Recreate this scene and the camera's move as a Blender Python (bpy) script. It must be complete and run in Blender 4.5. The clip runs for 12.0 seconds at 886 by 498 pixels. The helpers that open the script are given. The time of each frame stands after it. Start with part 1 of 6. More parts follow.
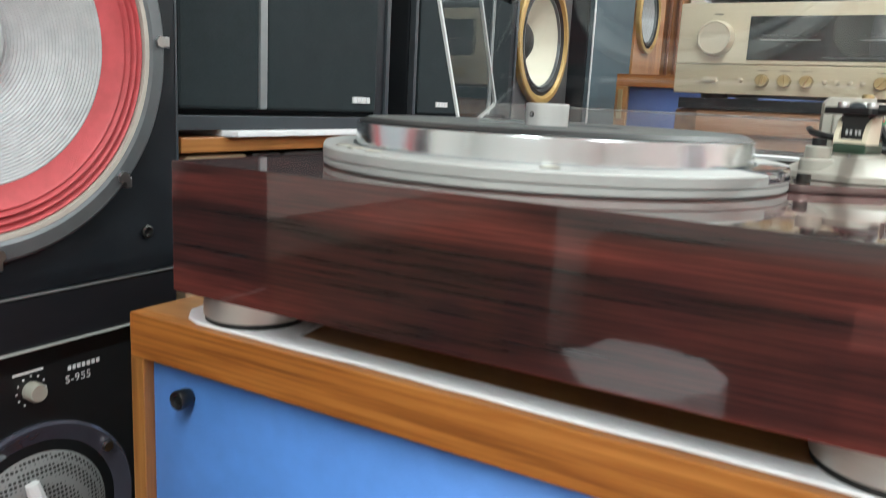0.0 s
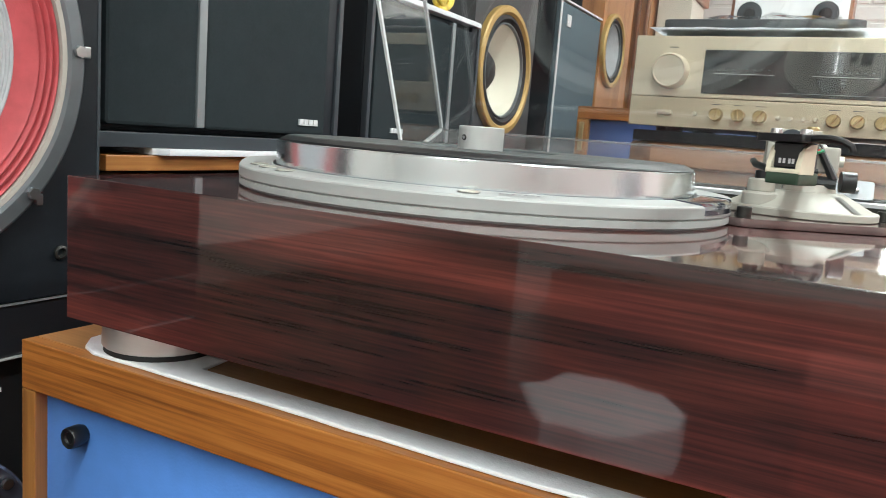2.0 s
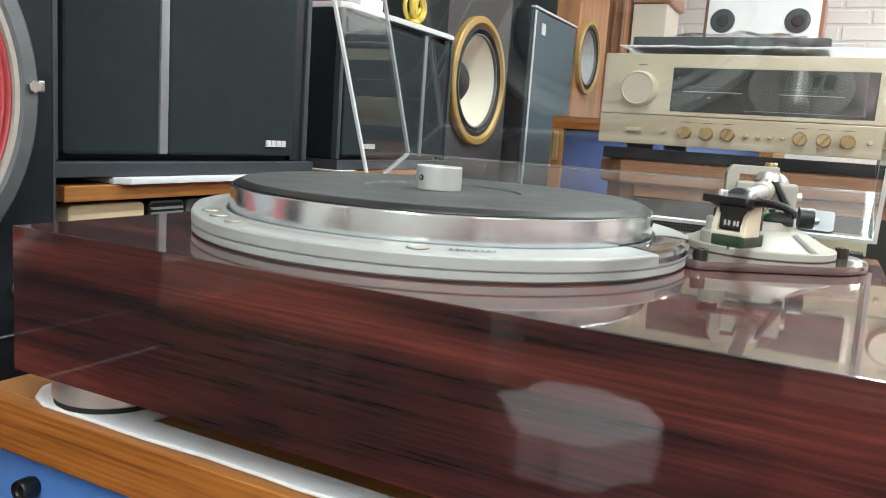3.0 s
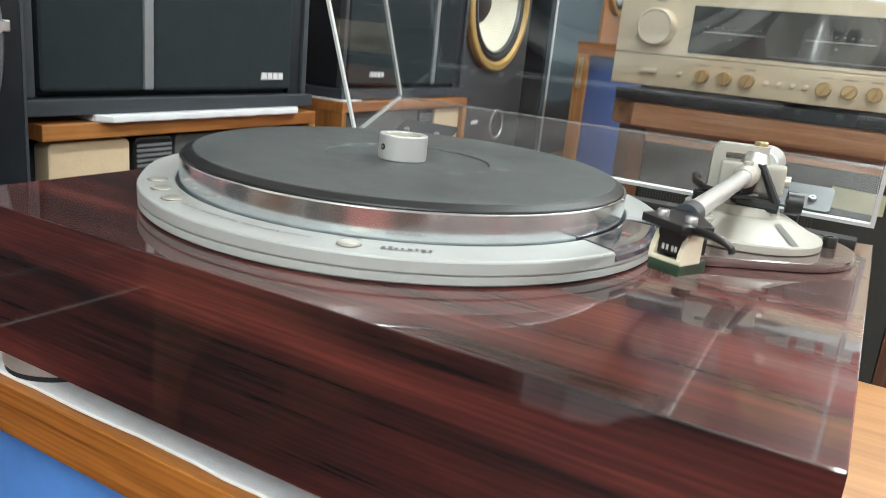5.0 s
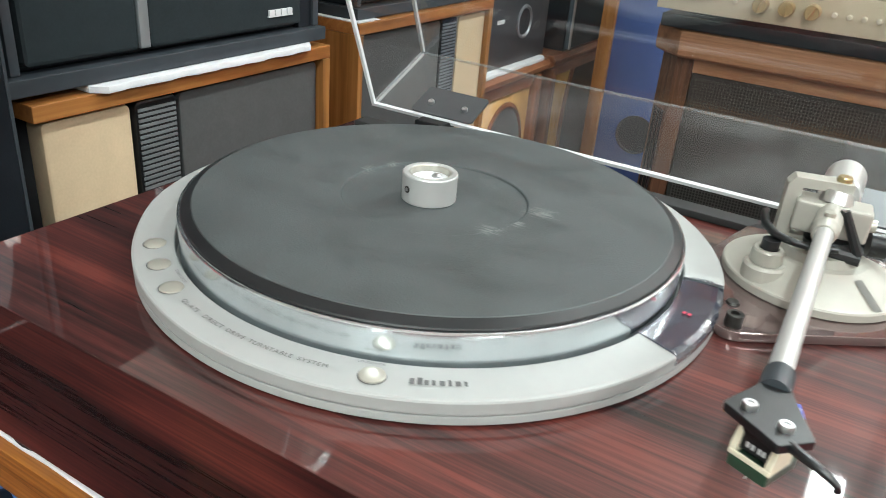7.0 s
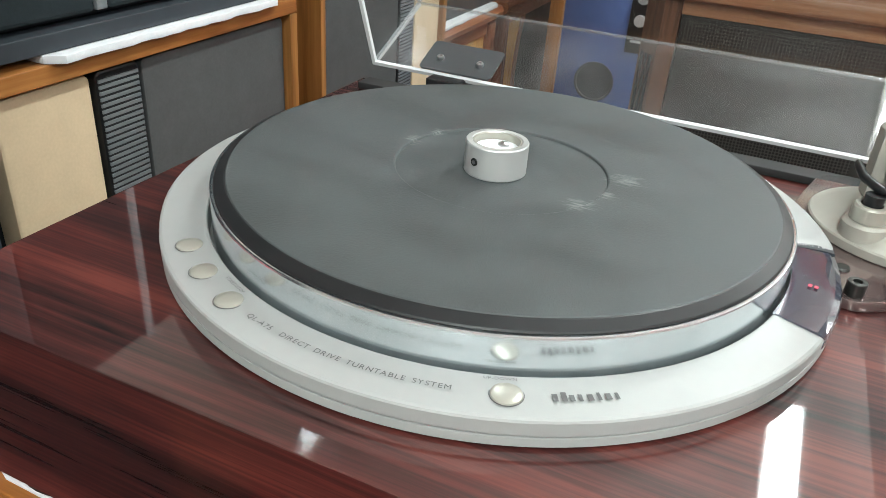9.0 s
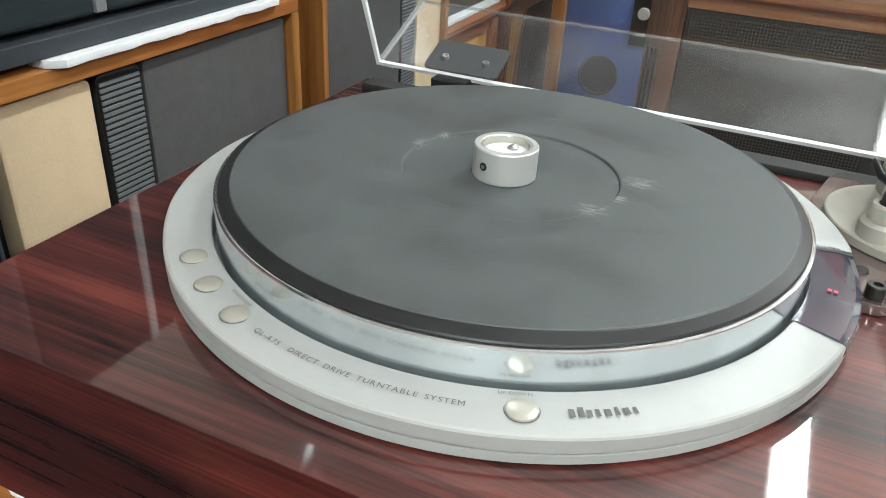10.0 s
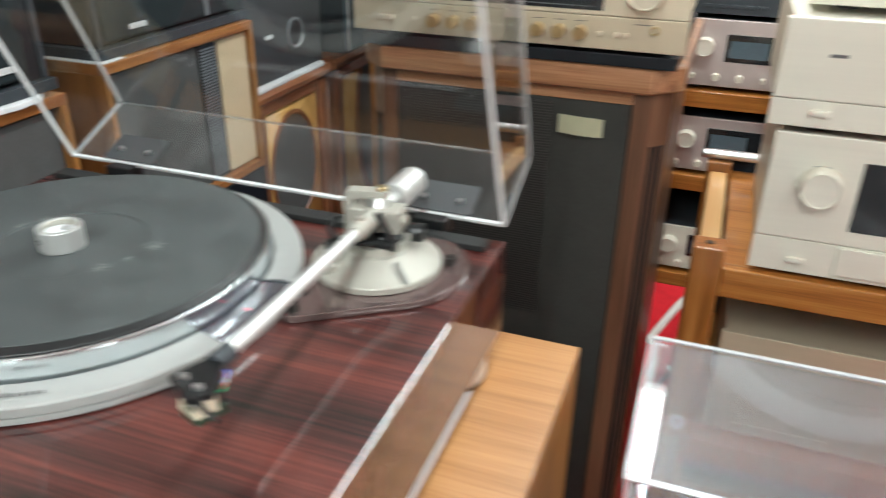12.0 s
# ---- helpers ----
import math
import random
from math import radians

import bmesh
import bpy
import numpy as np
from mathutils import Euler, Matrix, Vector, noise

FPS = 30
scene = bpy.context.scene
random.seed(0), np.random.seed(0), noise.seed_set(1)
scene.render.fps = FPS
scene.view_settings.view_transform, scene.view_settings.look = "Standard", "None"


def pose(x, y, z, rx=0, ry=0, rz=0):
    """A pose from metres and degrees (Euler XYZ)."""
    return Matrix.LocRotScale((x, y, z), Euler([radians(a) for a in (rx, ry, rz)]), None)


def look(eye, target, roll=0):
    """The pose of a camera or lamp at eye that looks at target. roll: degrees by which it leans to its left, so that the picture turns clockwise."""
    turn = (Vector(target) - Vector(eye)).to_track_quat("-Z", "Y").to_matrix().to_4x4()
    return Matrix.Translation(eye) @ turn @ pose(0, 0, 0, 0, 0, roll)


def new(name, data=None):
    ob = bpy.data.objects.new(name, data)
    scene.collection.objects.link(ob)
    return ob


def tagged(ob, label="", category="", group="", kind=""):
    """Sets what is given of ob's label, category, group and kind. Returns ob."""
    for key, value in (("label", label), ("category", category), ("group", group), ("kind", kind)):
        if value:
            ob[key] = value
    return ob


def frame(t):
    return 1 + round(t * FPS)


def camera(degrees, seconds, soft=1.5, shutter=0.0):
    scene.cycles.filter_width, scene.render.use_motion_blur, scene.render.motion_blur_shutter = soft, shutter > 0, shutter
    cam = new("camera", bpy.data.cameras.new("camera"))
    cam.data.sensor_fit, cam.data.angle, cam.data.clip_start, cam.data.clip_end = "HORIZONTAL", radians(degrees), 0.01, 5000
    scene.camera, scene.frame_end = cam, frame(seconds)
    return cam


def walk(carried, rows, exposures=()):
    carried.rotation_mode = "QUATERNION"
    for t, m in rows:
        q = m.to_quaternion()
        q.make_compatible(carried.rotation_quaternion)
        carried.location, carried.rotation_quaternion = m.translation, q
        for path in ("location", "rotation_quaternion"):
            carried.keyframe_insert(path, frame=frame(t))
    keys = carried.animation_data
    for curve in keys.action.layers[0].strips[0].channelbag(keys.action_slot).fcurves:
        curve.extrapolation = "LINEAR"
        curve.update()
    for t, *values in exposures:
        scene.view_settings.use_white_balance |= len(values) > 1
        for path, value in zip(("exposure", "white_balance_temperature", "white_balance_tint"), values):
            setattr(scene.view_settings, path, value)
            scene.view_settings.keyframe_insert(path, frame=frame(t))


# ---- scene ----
cam = camera(60.0, 12.0, 0.6, 0.5)
PATH = [
    (0, (0.442, -0.378, 0.051), (-0.531, 1.328, -0.327), 2.9),
    (0.5, (0.441, -0.356, 0.079), (-0.55, 1.351, -0.24), 2.7),
    (1, (0.446, -0.36, 0.083), (-0.536, 1.356, -0.218), 3.4),
    (1.5, (0.451, -0.344, 0.059), (-0.499, 1.391, -0.239), 4.4),
    (2, (0.453, -0.329, 0.046), (-0.463, 1.424, -0.251), 4.5),
    (2.5, (0.459, -0.324, 0.056), (-0.433, 1.442, -0.241), 4.3),
    (2.7, (0.461, -0.317, 0.065), (-0.423, 1.453, -0.231), 4.2),
    (4.3, (0.468, -0.307, 0.099), (-0.401, 1.467, -0.211), 3.8),
    (4.5, (0.479, -0.307, 0.098), (-0.41, 1.454, -0.227), 3.8),
    (5, (0.49, -0.26, 0.122), (-0.425, 1.436, -0.41), 5.8),
    (5.5, (0.473, -0.225, 0.178), (-0.453, 1.396, -0.538), 6.2),
    (6, (0.457, -0.19, 0.195), (-0.481, 1.381, -0.612), 5.5),
    (6.5, (0.458, -0.181, 0.207), (-0.465, 1.375, -0.645), 5.2),
    (7, (0.428, -0.183, 0.219), (-0.445, 1.386, -0.661), 5.0),
    (7.5, (0.376, -0.176, 0.203), (-0.406, 1.421, -0.712), 5.1),
    (7.7, (0.359, -0.172, 0.202), (-0.39, 1.433, -0.726), 5.3),
    (9.5, (0.327, -0.164, 0.2), (-0.348, 1.441, -0.784), 4.0),
    (10, (0.323, -0.159, 0.202), (-0.364, 1.439, -0.786), 3.4),
    (10.5, (0.324, -0.161, 0.209), (-0.379, 1.432, -0.774), 2.8),
    (11, (0.35, -0.172, 0.231), (-0.355, 1.429, -0.739), 2.2),
    (11.5, (0.467, -0.195, 0.286), (-0.22, 1.425, -0.666), 1.6),
    (11.6, (0.508, -0.205, 0.286), (-0.183, 1.435, -0.625), 1.1),
    (12, (0.663, -0.204, 0.31), (0.061, 1.474, -0.596), 0.8),
]
walk(cam, [(t, look(eye, target, roll)) for t, eye, target, roll in PATH], [(0, 0.03), (11.2, 0.0), (11.8, -0.12), (12, -0.14)])

# ---- room light ----
world = bpy.data.worlds.new("world")
scene.world = world
world.use_nodes = True
world.node_tree.nodes["Background"].inputs[0].default_value = (0.75, 0.85, 1.0, 1)
world.node_tree.nodes["Background"].inputs[1].default_value = 0.15

FLOOR, CEIL = -1.175, 1.75
LAMP, DROP = 23.5, 0.46


def tube_lamp(x, y, z, up, power):
    data = bpy.data.lights.new("tube_light", "AREA")
    data.shape, data.size, data.size_y, data.energy = "RECTANGLE", 0.085, 1.2, power
    data.color = (0.895, 1.0, 0.995)
    ob = new("tube_light", data)
    ob.location = (x, y, z)
    ob.rotation_euler = (math.pi if up else 0, 0, 0)
    return ob


# first and third follow reflections in the decks; the rest are added unseen
TUBES = [(0.60, 1.32), (1.35, 2.80), (0.62, -0.9), (0.62, -2.15), (2.05, 1.15), (2.05, -0.9), (2.05, 2.7)]
for tx, ty in TUBES:
    tube_lamp(tx, ty, CEIL - DROP - 0.032, False, LAMP)
    # upward half added to brighten the ceiling
    tube_lamp(tx, ty, CEIL - DROP + 0.032, True, LAMP * 0.45)


# ---- building helpers ----
BASE = {}

# Each row of the shop is drawn on a plan of its own; plan() says how large the plan is and where it lies.
HERE = (1.0, 0.0, 0.0, 0.0)
RED_ROW = (1.03, -0.0160, 0.0030, -0.0015)
LEFT_ROW = (1.03, -0.0267, 0.0042, -0.0015)
MIDDLE_ROW = (1.05, -0.0390, 0.0102, 0.0036)
FAR_END = (1.05, -0.0410, -0.0034, 0.0092)
BROWN_STACK = (1.045, -0.0260, 0.0207, 0.0029)
RACKS = (1.03, -0.0182, -0.0125, 0.0063)
SECOND_DECK = (1.0, 0.0, -0.0234, 0.0182)
PLAN = [HERE]


def plan(where):
    PLAN[0] = where


def settle(p):
    """A point of the plan in the room; what stands on the floor stays on it."""
    k, x, y, z = PLAN[0]
    low = -0.5
    height = k * p[2] + z if p[2] > low else FLOOR + (k * low + z - FLOOR) * (p[2] - FLOOR) / (low - FLOOR)
    return Vector((k * p[0] + x, k * p[1] + y, height))


def thing(name, at, label, category, group="", kind=""):
    ob = new(name)
    at = settle(at)
    ob.location = at
    ob.empty_display_size = 0.05
    BASE[ob] = Vector(at)
    return tagged(ob, label, category, group, kind)


def part(name, bm, material, parent=None, label="", angle=32):
    base = BASE[parent] if parent else Vector((0, 0, 0))
    for v in bm.verts:
        v.co = (settle(v.co) if parent else v.co) - base
    if angle:
        # broad flat faces stay flat beside their narrow rounded edges
        size = {f: f.calc_area() for f in bm.faces}
        for f in bm.faces:
            f.smooth = True
        for e in bm.edges:
            if len(e.link_faces) == 2:
                a, b = (size[f] for f in e.link_faces)
                turn = e.calc_face_angle(0.0)
                e.smooth = turn < radians(angle) and (turn < 0.02 or max(a, b) < 9 * min(a, b))
    me = bpy.data.meshes.new(name)
    bm.to_mesh(me)
    bm.free()
    me.materials.append(material)
    ob = new(name, me)
    ob.parent = parent
    BASE[ob] = base
    if label:
        tagged(ob, label)
    return ob


def solid(name, bm, material, label, category, group="", kind="", angle=32):
    """A thing of one mesh, its origin at the middle of its underside."""
    for v in bm.verts:
        v.co = settle(v.co)
    xs, ys, zs = ([v.co[i] for v in bm.verts] for i in range(3))
    base = Vector(((min(xs) + max(xs)) / 2, (min(ys) + max(ys)) / 2, min(zs)))
    bmesh.ops.translate(bm, vec=-base, verts=bm.verts)
    ob = part(name, bm, material, None, "", angle)
    ob.location = base
    BASE[ob] = base
    return tagged(ob, label, category, group, kind)


def box(x0, x1, y0, y1, z0, z1, bev=0.0, seg=2, bm=None):
    bm = bm or bmesh.new()
    vs = [bm.verts.new((x, y, z)) for z in (z0, z1) for y in (y0, y1) for x in (x0, x1)]
    fs = [bm.faces.new([vs[i] for i in q]) for q in ((0, 2, 3, 1), (4, 5, 7, 6), (0, 1, 5, 4), (2, 6, 7, 3), (0, 4, 6, 2), (1, 3, 7, 5))]
    if bev:
        es = list({e for f in fs for e in f.edges})
        bmesh.ops.bevel(bm, geom=es, offset=bev, segments=seg, affect="EDGES", profile=0.6)
    return bm


AXES = {"z": ((1, 0, 0), (0, 1, 0), (0, 0, 1)), "x": ((0, 1, 0), (0, 0, 1), (1, 0, 0)), "-y": ((1, 0, 0), (0, 0, 1), (0, -1, 0)), "y": ((-1, 0, 0), (0, 0, 1), (0, 1, 0))}


def lathe(profile, centre, axis="z", seg=48, bm=None, a0=0.0, a1=360.0, squash=1.0):
    """Turns (radius, height) pairs round an axis through centre. squash: widens or narrows the second axis."""
    bm = bm or bmesh.new()
    u, v, w = (Vector(a) for a in AXES[axis])
    c = Vector(centre)
    full = abs(a1 - a0 - 360) < 1e-6
    n = seg if full else seg + 1
    rings = []
    for r, h in profile:
        if r < 1e-6 and full:
            rings.append([bm.verts.new(c + w * h)])
            continue
        ring = []
        for i in range(n):
            a = radians(a0 + (a1 - a0) * i / seg)
            ring.append(bm.verts.new(c + (u * math.cos(a) + v * math.sin(a) * squash) * r + w * h))
        rings.append(ring)
    for p, q in zip(rings, rings[1:]):
        for i in range(seg):
            j = (i + 1) % n
            if len(p) == 1 and len(q) == 1:
                continue
            if len(p) == 1:
                bm.faces.new((p[0], q[i], q[j]))
            elif len(q) == 1:
                bm.faces.new((p[i], p[j], q[0]))
            else:
                bm.faces.new((p[i], p[j], q[j], q[i]))
    if not full:
        bm.faces.new([r[0] for r in rings])
        bm.faces.new([r[-1] for r in reversed(rings)])
    bmesh.ops.recalc_face_normals(bm, faces=bm.faces)
    return bm


def rod(points, radius, seg=10, bm=None):
    """A round rod along points, closed at its ends. radius: one number or one for each point."""
    bm = bm or bmesh.new()
    ps = [Vector(p) for p in points]
    rs = radius if isinstance(radius, (list, tuple)) else [radius] * len(ps)
    rings = []
    side = None
    for i, p in enumerate(ps):
        d = (ps[min(i + 1, len(ps) - 1)] - ps[max(i - 1, 0)]).normalized()
        if side is None:
            side = d.orthogonal().normalized()
        side = (side - d * side.dot(d)).normalized()
        other = d.cross(side)
        rings.append([bm.verts.new(p + (side * math.cos(t) + other * math.sin(t)) * rs[i]) for t in (2 * math.pi * k / seg for k in range(seg))])
    for p, q in zip(rings, rings[1:]):
        for k in range(seg):
            bm.faces.new((p[k], p[(k + 1) % seg], q[(k + 1) % seg], q[k]))
    bm.faces.new(list(reversed(rings[0])))
    bm.faces.new(rings[-1])
    bmesh.ops.recalc_face_normals(bm, faces=bm.faces)
    return bm


def prism(outline, lo, hi, axis="z", bev=0.0, seg=2, bm=None):
    """A plate: the outline (pairs) drawn across an axis, from lo to hi along it."""
    bm = bm or bmesh.new()

    def at(p, h):
        return {"z": (p[0], p[1], h), "x": (h, p[0], p[1]), "y": (p[0], h, p[1])}[axis]
    a = [bm.verts.new(at(p, lo)) for p in outline]
    b = [bm.verts.new(at(p, hi)) for p in outline]
    fa, fb = bm.faces.new(a), bm.faces.new(list(reversed(b)))
    n = len(a)
    for i in range(n):
        bm.faces.new((a[i], a[(i + 1) % n], b[(i + 1) % n], b[i]))
    bmesh.ops.recalc_face_normals(bm, faces=bm.faces)
    if bev:
        bmesh.ops.bevel(bm, geom=list(set(fa.edges) | set(fb.edges)), offset=bev, segments=seg, affect="EDGES", profile=0.6)
    return bm


def rounded(x0, x1, y0, y1, r, n=5):
    out = []
    for cx, cy, a in ((x1 - r, y1 - r, 0), (x0 + r, y1 - r, 90), (x0 + r, y0 + r, 180), (x1 - r, y0 + r, 270)):
        for i in range(n + 1):
            t = radians(a + 90 * i / n)
            out.append((cx + r * math.cos(t), cy + r * math.sin(t)))
    return out


def hull_of(circles, n=28):
    """The outline round several circles (x, y, r)."""
    pts = sorted({(round(x + r * math.cos(2 * math.pi * i / n), 6), round(y + r * math.sin(2 * math.pi * i / n), 6)) for x, y, r in circles for i in range(n)})

    def half(seq):
        out = []
        for p in seq:
            while len(out) > 1 and (out[-1][0] - out[-2][0]) * (p[1] - out[-2][1]) - (out[-1][1] - out[-2][1]) * (p[0] - out[-2][0]) <= 0:
                out.pop()
            out.append(p)
        return out[:-1]
    return half(pts) + half(reversed(pts))


def plate_hole(y0, y1, z0, z1, x0, x1, cy, cz, r, n=96):
    """A board across x with a round hole through it."""
    bm = bmesh.new()
    rings = []
    for x in (x1, x0):
        outer, inner = [], []
        for i in range(n):
            t = 2 * math.pi * (i + 0.5) / n
            c, s = math.cos(t), math.sin(t)
            k = min(((y1 - cy) / c if c > 0 else (y0 - cy) / c) if abs(c) > 1e-9 else 9e9, ((z1 - cz) / s if s > 0 else (z0 - cz) / s) if abs(s) > 1e-9 else 9e9)
            outer.append(bm.verts.new((x, cy + k * c, cz + k * s)))
            inner.append(bm.verts.new((x, cy + r * c, cz + r * s)))
        rings.append((outer, inner))
    (fo, fi), (bo, bi) = rings
    for i in range(n):
        j = (i + 1) % n
        for q in ((fo[i], fo[j], fi[j], fi[i]), (bi[i], bi[j], bo[j], bo[i]), (fo[j], fo[i], bo[i], bo[j]), (fi[i], fi[j], bi[j], bi[i])):
            bm.faces.new(q)
    # the four corners
    for y, z in ((y0, z0), (y0, z1), (y1, z0), (y1, z1)):
        for ring, x in ((fo, x1), (bo, x0)):
            near = sorted(ring, key=lambda v: (v.co.y - y) ** 2 + (v.co.z - z) ** 2)[:2]
            bm.faces.new((near[0], near[1], bm.verts.new((x, y, z))))
    bmesh.ops.recalc_face_normals(bm, faces=bm.faces)
    return bm


GLYPHS = {}


def glyph(ch):
    """The mesh of one letter of the built-in font, 1 high, as (points, faces, advance)."""
    if ch not in GLYPHS:
        cu = bpy.data.curves.new("letter", "FONT")
        cu.body, cu.resolution_u, cu.size = ch, 3, 1.0
        ob = bpy.data.objects.new("letter", cu)
        me = ob.to_mesh()
        pts = [v.co.copy() for v in me.vertices]
        GLYPHS[ch] = (pts, [list(p.vertices) for p in me.polygons], max([p.x for p in pts], default=0.3) + 0.09)
        ob.to_mesh_clear()
        bpy.data.objects.remove(ob)
        bpy.data.curves.remove(cu)
    return GLYPHS[ch]


def letter(bm, ch, m):
    pts, faces, _ = glyph(ch)
    vs = [bm.verts.new(m @ p) for p in pts]
    for f in faces:
        try:
            bm.faces.new([vs[i] for i in f])
        except ValueError:
            pass


def arc_text(text, centre, radius, start, height, z, spread=1.0, bm=None):
    """Letters along a circle, read from outside it in front. start: degrees of the first letter."""
    bm = bm or bmesh.new()
    a = start
    for ch in text:
        if ch == " ":
            a += math.degrees(0.55 * height * spread / radius)
            continue
        wide = glyph(ch)[2] * height
        mid = radians(a) + wide / 2 / radius
        m = pose(centre[0] + radius * math.cos(mid), centre[1] + radius * math.sin(mid), z, 0, 0, math.degrees(mid) + 90) @ pose(-wide / 2, 0, 0) @ Matrix.Scale(height, 4)
        letter(bm, ch, m)
        a += math.degrees(wide * spread / radius)
    return bm


def line_text(text, m, height):
    bm = bmesh.new()
    x = 0.0
    for ch in text:
        if ch != " ":
            letter(bm, ch, m @ pose(x, 0, 0) @ Matrix.Scale(height, 4))
        x += (0.4 if ch == " " else glyph(ch)[2]) * height
    return bm


# ---- materials ----
def material(name, colour, rough=0.5, metal=0.0, coat=0.0, vary=0.0, scale=40.0, stretch=(1, 1, 1), bump=0.0, bump_scale=300.0, second=None, spec=0.5, rough_vary=0.0, random_vary=0.0, coat_rough=0.03):
    m = bpy.data.materials.new(name)
    m.use_nodes = True
    t = m.node_tree
    b = t.nodes["Principled BSDF"]
    b.inputs["Base Color"].default_value = (*colour, 1)
    b.inputs["Roughness"].default_value = rough
    b.inputs["Metallic"].default_value = metal
    b.inputs["Coat Weight"].default_value = coat
    b.inputs["Coat Roughness"].default_value = coat_rough
    b.inputs["Specular IOR Level"].default_value = spec
    co = t.nodes.new("ShaderNodeTexCoord")
    mp = t.nodes.new("ShaderNodeMapping")
    mp.inputs["Scale"].default_value = stretch
    t.links.new(co.outputs["Object"], mp.inputs["Vector"])

    def noise_of(sc, detail=5.0, vec=mp):
        n = t.nodes.new("ShaderNodeTexNoise")
        n.inputs["Scale"].default_value = sc
        n.inputs["Detail"].default_value = detail
        t.links.new(vec.outputs["Vector"], n.inputs["Vector"])
        return n
    if vary:
        n1, n2 = noise_of(scale), noise_of(scale * 0.13, 3.0)
        add = t.nodes.new("ShaderNodeMath")
        add.operation = "ADD"
        t.links.new(n1.outputs["Fac"], add.inputs[0])
        t.links.new(n2.outputs["Fac"], add.inputs[1])
        rp = t.nodes.new("ShaderNodeMapRange")
        rp.inputs["From Min"].default_value, rp.inputs["From Max"].default_value = 0.65, 1.35
        t.links.new(add.outputs[0], rp.inputs["Value"])
        mix = t.nodes.new("ShaderNodeMix")
        mix.data_type = "RGBA"
        lo = second or tuple(c * (1 - vary) for c in colour)
        hi = colour if second else tuple(min(1.0, c * (1 + vary)) for c in colour)
        mix.inputs["A"].default_value = (*lo, 1)
        mix.inputs["B"].default_value = (*hi, 1)
        t.links.new(rp.outputs["Result"], mix.inputs["Factor"])
        last = mix.outputs["Result"]
        if random_vary:
            info = t.nodes.new("ShaderNodeObjectInfo")
            hs = t.nodes.new("ShaderNodeHueSaturation")
            mr = t.nodes.new("ShaderNodeMapRange")
            mr.inputs["To Min"].default_value, mr.inputs["To Max"].default_value = 1 - random_vary, 1 + random_vary
            t.links.new(info.outputs["Random"], mr.inputs["Value"])
            t.links.new(mr.outputs["Result"], hs.inputs["Value"])
            t.links.new(last, hs.inputs["Color"])
            last = hs.outputs["Color"]
        t.links.new(last, b.inputs["Base Color"])
        if rough_vary:
            rr = t.nodes.new("ShaderNodeMapRange")
            rr.inputs["From Min"].default_value, rr.inputs["From Max"].default_value = 0.65, 1.35
            rr.inputs["To Min"].default_value, rr.inputs["To Max"].default_value = max(0.02, rough - rough_vary), min(1, rough + rough_vary)
            t.links.new(add.outputs[0], rr.inputs["Value"])
            t.links.new(rr.outputs["Result"], b.inputs["Roughness"])
    if bump:
        nb = noise_of(bump_scale, 3.0)
        bp = t.nodes.new("ShaderNodeBump")
        bp.inputs["Strength"].default_value = min(1.0, bump)
        bp.inputs["Distance"].default_value = 0.001
        t.links.new(nb.outputs["Fac"], bp.inputs["Height"])
        t.links.new(bp.outputs["Normal"], b.inputs["Normal"])
    return m


